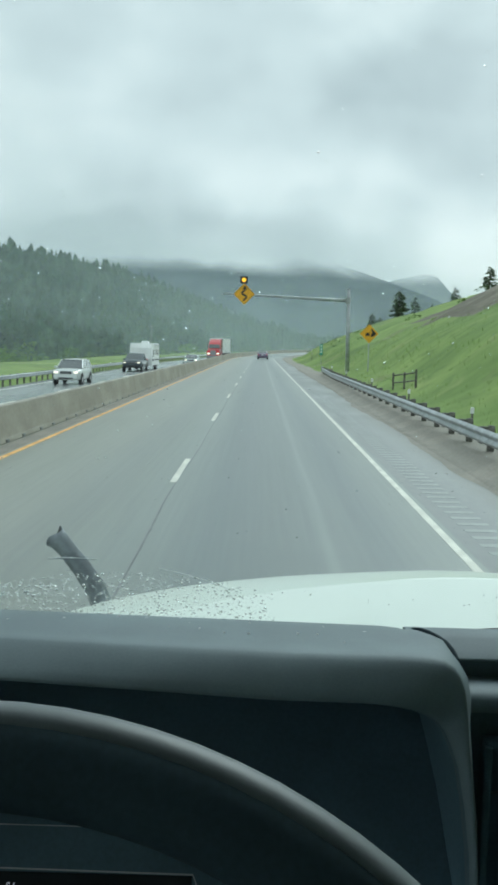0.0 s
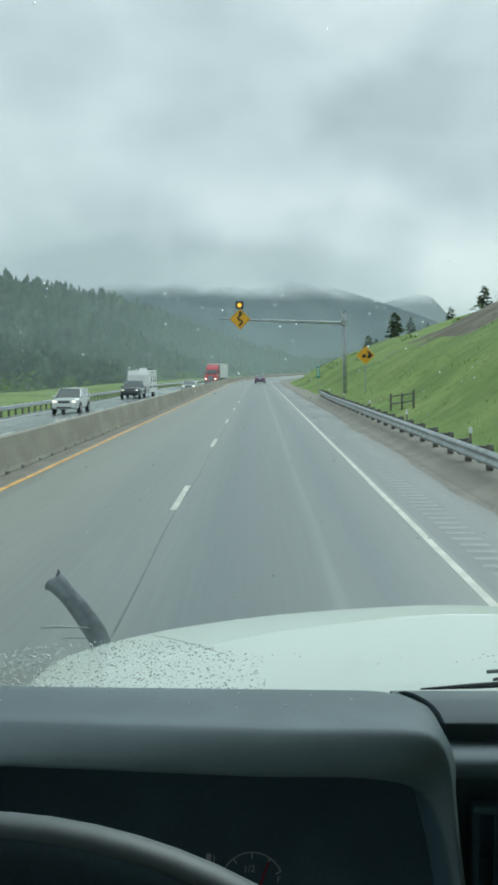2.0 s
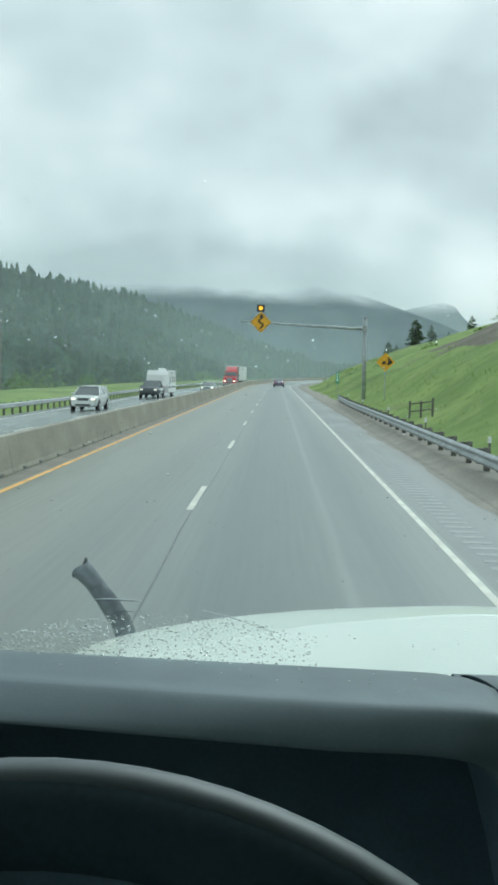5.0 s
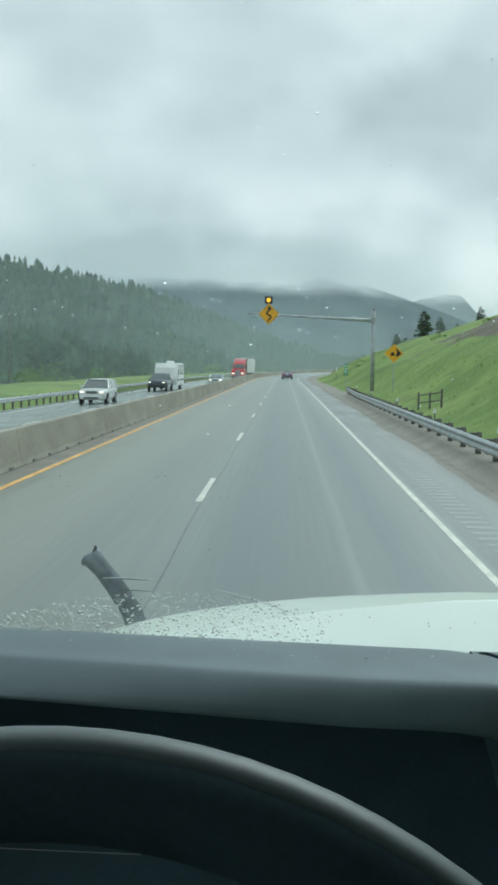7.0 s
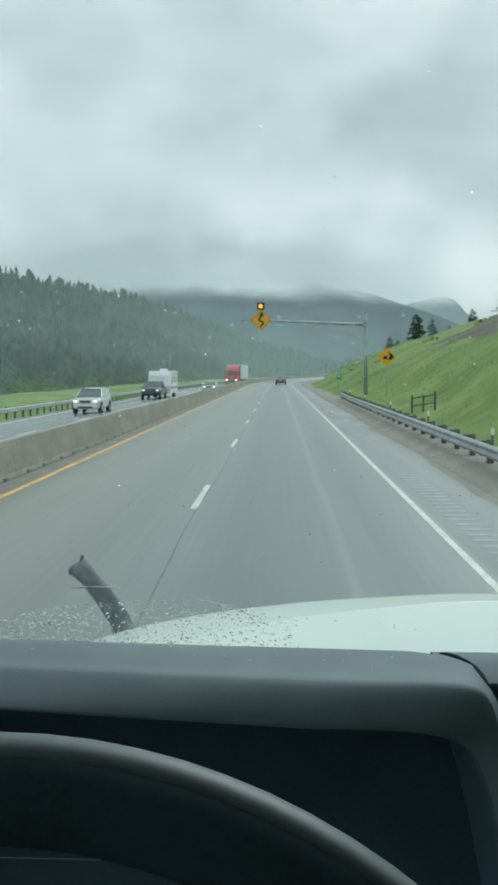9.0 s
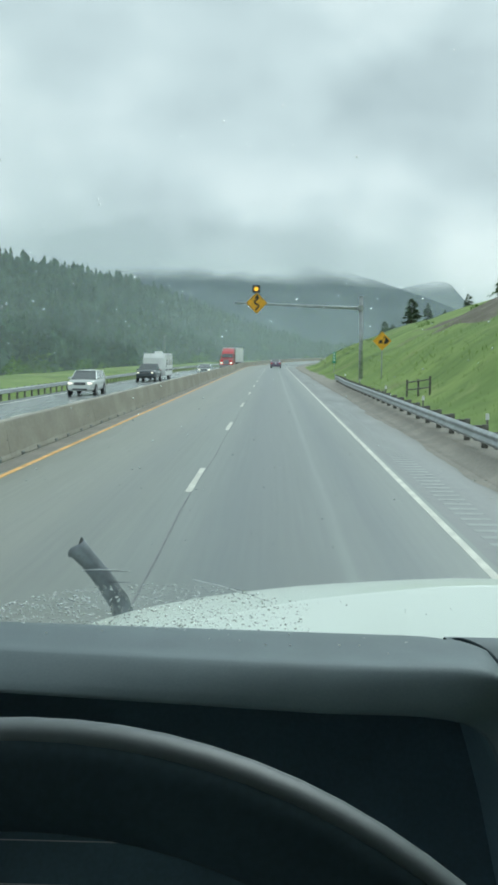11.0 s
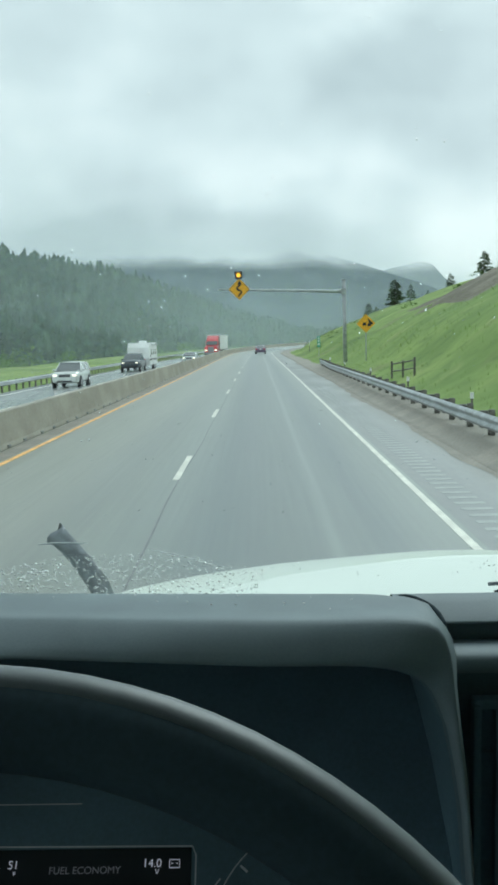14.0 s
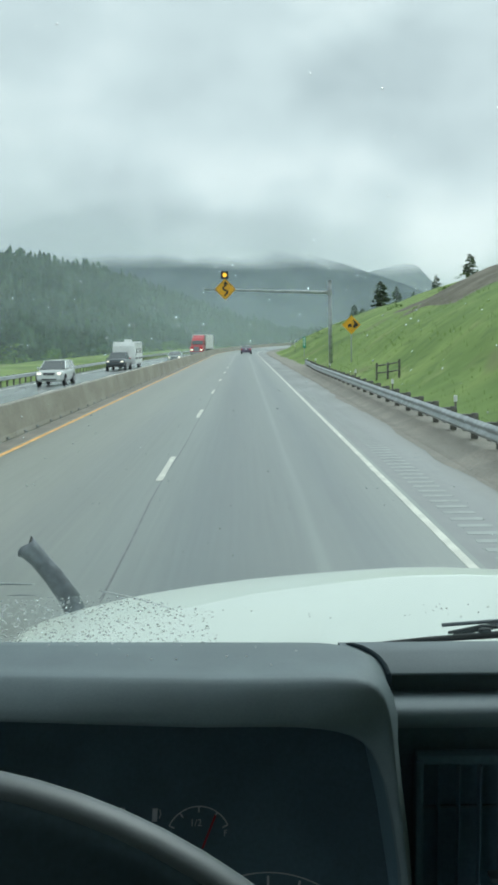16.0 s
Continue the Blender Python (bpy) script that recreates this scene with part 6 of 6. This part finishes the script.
        add_tube(bm, [on_glass(x, z, 0.002), on_glass(x + 0.4 * w, z + 0.0015, 0.002), on_glass(x + w, z + 0.0005, 0.002)], [0.0003, 0.0008, 0.0003], 5)
        part("smear", cu_bm(bm), STUB, pane, "thin dark smear of rain on the glass")


windscreen()


def wiper():
    """The wiper at rest along the foot of the windscreen."""
    bm = bmesh.new()
    pts = [on_glass(x, -0.497 + 0.036 * (x - 0.1) / 0.5, 0.02) for x in (0.29, 0.38, 0.50, 0.80, 1.10)]
    add_tube(bm, pts, [0.0015, 0.005, 0.0065, 0.007, 0.006], 8)
    blade = part("wiper_blade", cu_bm(bm), RUBBER, truck, "black wiper blade at rest below the windscreen", smooth=True)
    for x in (0.47, 0.64, 0.86):
        part("clip", cu_bm(box(on_glass(x, -0.492 + 0.036 * (x - 0.1) / 0.5, 0.025), (0.020, 0.010, 0.010), 0.003)), RUBBER, blade)
    bm = bmesh.new()
    add_tube(bm, [on_glass(x, -0.486 + 0.036 * (x - 0.1) / 0.5 + 0.004 * math.sin((x - 0.22) * 6.0), 0.034) for x in (0.40, 0.48, 0.56, 0.64, 0.72, 0.82, 0.92, 1.02)], 0.0032, 6)
    part("spine", cu_bm(bm), STUB, blade, smooth=True)
    for xa, xb in ((0.41, 0.52), (0.56, 0.70), (0.74, 0.94)):
        bm = bmesh.new()
        xm = 0.5 * (xa + xb)
        add_tube(bm, [on_glass(x, -0.492 + 0.036 * (x - 0.1) / 0.5 + h, 0.026) for x, h in ((xa, 0.0), (xm, 0.010), (xb, 0.0))], 0.0026, 6)
        part("bow", cu_bm(bm), RUBBER, blade, smooth=True)
    bm = bmesh.new()
    add_tube(bm, [on_glass(0.42, -0.474, 0.03), on_glass(0.66, -0.440, 0.045), on_glass(0.95, -0.44, 0.045), on_glass(1.5, -0.50, 0.03)], [0.005, 0.008, 0.010, 0.016], 8)
    part("wiper_arm", cu_bm(bm), RUBBER, truck, "black steel wiper arm", smooth=True)


wiper()


HALF = 2.08


def door(s):
    """A cab door with its window frame, glass, handle and mirror. s: -1 driver's side, +1 passenger's side."""
    x = MID + s * HALF
    bm = bmesh.new()
    section = ((-3.45, -0.05), (-3.2, 0.02), (-2.6, 0.06), (-1.9, 0.06), (-1.2, 0.04), (-0.78, -0.01), (-0.70, -0.05))
    outline = [(s * e, z) for z, e in section] + [(s * (e - 0.06), z) for z, e in section[::-1]]
    ends = skin(bm, [[(x + e, y, z) for e, z in outline] for y in (-2.28, -1.0, 0.2, 1.27)], closed_v=True)
    bm.faces.new(ends[0])
    bm.faces.new(ends[-1][::-1])
    leaf = part("door", cu_bm(bm), CAB_PAINT, truck, "white painted cab door", smooth=True)
    part("door_handle", cu_bm(box((x + s * 0.10, -1.75, -1.05), (0.06, 0.34, 0.09), 0.02)), RUBBER, leaf)
    part("door_trim", cu_bm(box((x - s * 0.13, -0.5, -1.50), (0.05, 3.3, 1.50), 0.02)), DASH_DARK, leaf)
    part("arm_rest", cu_bm(box((x - s * 0.17, -0.7, -1.35), (0.18, 1.5, 0.14), 0.04)), DASH_DARK, leaf)
    bm = bmesh.new()
    add_tube(bm, [(x - s * 0.05, -2.2, -0.70), (x - s * 0.16, -2.12, 0.53), (x - s * 0.16, 0.78, 0.53), (x - s * 0.05, 1.22, -0.70)], 0.045, 8)
    part("window_frame", cu_bm(bm), RUBBER, leaf)
    bm = bmesh.new()
    skin(bm, [[(x - s * 0.05, -2.15, -0.70), (x - s * 0.05, 1.22, -0.70)], [(x - s * 0.16, -2.1, 0.55), (x - s * 0.16, 0.80, 0.55)]])
    part("side_window", cu_bm(bm), SIDE_PANE if s > 0 else DRIVER_PANE, leaf, "tinted side window" if s > 0 else "clear side window")
    bm = bmesh.new()
    add_tube(bm, [(x + s * 0.02, 1.1, -0.78), (x + s * 0.36, 1.16, -0.42), (x + s * 0.40, 1.16, 0.25)], 0.03, 8)
    arm = part("mirror_arm", cu_bm(bm), RUBBER, leaf)
    part("mirror", cu_bm(box((x + s * 0.45, 1.16, -0.08), (0.34, 0.16, 0.72), 0.06)), RUBBER, arm)


def cab_shell():
    """The rest of the cab round the eye, and the body outside."""
    # cowl between glass and bonnet
    bm = bmesh.new()
    skin(bm, [[(MID - HALF, 1.36, -0.60), (MID + HALF, 1.36, -0.60)], [(MID - HALF, 1.54, -0.86), (MID + HALF, 1.54, -0.86)]])
    part("cowl", cu_bm(bm), RUBBER, truck)
    bm = bmesh.new()
    rows = []
    for y, z in ((0.90, 0.56), (0.84, 0.62), (0.55, 0.69), (-0.3, 0.74), (-1.5, 0.74), (-2.3, 0.69), (-2.52, 0.60), (-2.56, 0.50)):
        rows.append([(MID + k * HALF, y - 0.06 * abs(k) ** 3, z - 0.14 * abs(k) ** 5) for k in (-1.0, -0.96, -0.88, -0.7, -0.35, 0, 0.35, 0.7, 0.88, 0.96, 1.0)])
    skin(bm, rows)
    part("roof", cu_bm(bm), CAB_PAINT, truck, smooth=True)
    part("headliner", cu_bm(box((MID, -0.86, 0.545), (2 * HALF - 0.2, 3.3, 0.02))), LINER, truck)
    for s in (-1, 1):
        x = MID + s * HALF
        door(s)
        part("running_board", cu_bm(box((x, -0.5, -3.75), (0.42, 3.4, 0.10), 0.03)), RUBBER, truck)
        bm = bmesh.new()
        add_tube(bm, [(x - s * 0.02, 1.38, -0.50), (x - s * 0.14, 0.84, 0.58)], 0.07, 10)
        part("pillar", cu_bm(bm), CAB_PAINT, truck)
        part("rear_pillar", cu_bm(box((x - s * 0.09, -2.36, 0.1), (0.12, 0.42, 1.0), 0.03)), CAB_PAINT, truck)
        part("rear_corner", cu_bm(box((x - s * 0.06, -2.42, -1.95), (0.16, 0.26, 3.1), 0.05)), CAB_PAINT, truck)
        bm = bmesh.new()
        outline = [(1.3, -0.9), (1.6, -1.25), (3.1, -1.5), (3.62, -1.62), (3.76, -1.8), (3.8, -3.9)]
        outline += [(2.55 + 1.22 * math.cos(a), -4.0 + 1.22 * math.sin(a)) for a in np.linspace(0.1, math.pi - 0.1, 14)] + [(1.3, -3.9)]
        prism(bm, outline, x - s * 0.36, x + s * 0.06, axis="x")
        part("fender", cu_bm(bm), CAB_PAINT, truck)
        part("bonnet_side", cu_bm(box((MID + s * 1.79, 2.6, -1.75), (0.06, 2.3, 0.75), 0.02)), CAB_PAINT, truck)
        part("headlight", cu_bm(box((x - s * 0.28, 3.82, -2.3), (0.46, 0.12, 0.45), 0.04)), WHITE_PLASTIC, truck)
        wheel_at(truck, K * (x + s * 0.04), K * 2.55, 0.47, 0.28)
        wheel_at(truck, K * (x + s * 0.04), K * -4.6, 0.47, 0.28)
    part("dash_end", cu_bm(box((-1.17, 1.17, -0.80), (0.27, 0.40, 0.72), 0.05)), DASH, truck)
    part("rear_wall", cu_bm(box((MID, -2.5, -1.5), (2 * HALF - 0.1, 0.1, 4.2), 0.03)), CAB_PAINT, truck)
    # Unseen dark panel, added to cut light bounced off the rear wall.
    part("rear_dark_panel", cu_bm(box((MID, -2.43, -0.83), (2 * HALF - 0.3, 0.03, 2.7), 0.01)), DASH_DARK, truck)
    part("floor_pan", cu_bm(box((MID, -0.6, -3.5), (2 * HALF - 0.1, 3.9, 0.12), 0.02)), RUBBER, truck)
    part("firewall", cu_bm(box((MID, 1.34, -2.05), (2 * HALF - 0.2, 0.05, 2.8))), DASH_DARK, truck)
    part("grille", cu_bm(box((MID, 3.80, -2.3), (2.7, 0.08, 1.3), 0.04)), RUBBER, truck)
    for k in range(5):
        part("grille_bar", cu_bm(box((MID, 3.86, -1.8 - 0.25 * k), (2.6, 0.06, 0.08), 0.02)), CHROME, truck)
    part("front_bumper", cu_bm(box((MID, 3.92, -3.75), (2 * HALF + 0.1, 0.25, 0.6), 0.06)), CHROME, truck)
    part("load_bed", cu_bm(box((MID, -4.65, -2.85), (2 * HALF, 4.0, 0.16), 0.02)), CAB_PAINT, truck)
    for s in (-1, 1):
        part("bed_side", cu_bm(box((MID + s * (HALF - 0.03), -4.65, -2.35), (0.10, 4.0, 0.9), 0.02)), CAB_PAINT, truck)
        part("tail_lamp", cu_bm(box((MID + s * (HALF - 0.15), -6.69, -2.75), (0.16, 0.06, 0.35), 0.02)), TAIL_RED, truck)
        part("mud_flap", cu_bm(box((MID + s * (HALF - 0.3), -5.8, -3.75), (0.5, 0.04, 0.9), 0.01)), RUBBER, truck)
        part("axle_end", cu_bm(cyl((MID, -4.6, -4.02), (MID + s * 1.8, -4.6, -4.02), 0.12, 0.12, 10)), RUBBER, truck)
        part("front_axle_end", cu_bm(cyl((MID, 2.55, -4.02), (MID + s * 1.8, 2.55, -4.02), 0.12, 0.12, 10)), RUBBER, truck)
    part("tailgate", cu_bm(box((MID, -6.62, -2.35), (2 * HALF - 0.15, 0.10, 0.9), 0.02)), CAB_PAINT, truck)
    part("rear_bumper", cu_bm(box((MID, -6.75, -3.55), (2 * HALF - 0.1, 0.25, 0.3), 0.05)), CHROME, truck)
    part("chassis", cu_bm(box((MID, -1.45, -3.72), (1.8, 10.2, 0.35), 0.04)), RUBBER, truck)
    seat = part("driver_seat", cu_bm(box((-0.1, -0.75, -2.4), (1.05, 1.0, 2.0), 0.08)), DASH_DARK, truck, "dark cloth driver's seat")
    part("seat_back", cu_bm(box((-0.1, -1.3, -0.75), (1.05, 0.28, 1.4), 0.08)), DASH_DARK, seat)


cab_shell()


def dash_dust():
    """Pale flecks lying on the brow."""
    rng = random.Random(3)
    bm = bmesh.new()
    for _ in range(26):
        x = rng.uniform(-0.5, 0.19)
        y = rng.uniform(1.03, 1.15)
        z = -0.338 - 0.050 * (x + 0.09) - 0.006 - 0.0145 * (y - 1.03) / 0.09
        add_box(bm, (x, y, z + 0.0), (rng.uniform(0.001, 0.003), 0.0012, 0.0012))
    ob = part("dust", cu_bm(bm), WHITE_PLASTIC, truck)
    tagged(ob, "pale dust flecks on the vinyl", kind="stuff")


dash_dust()
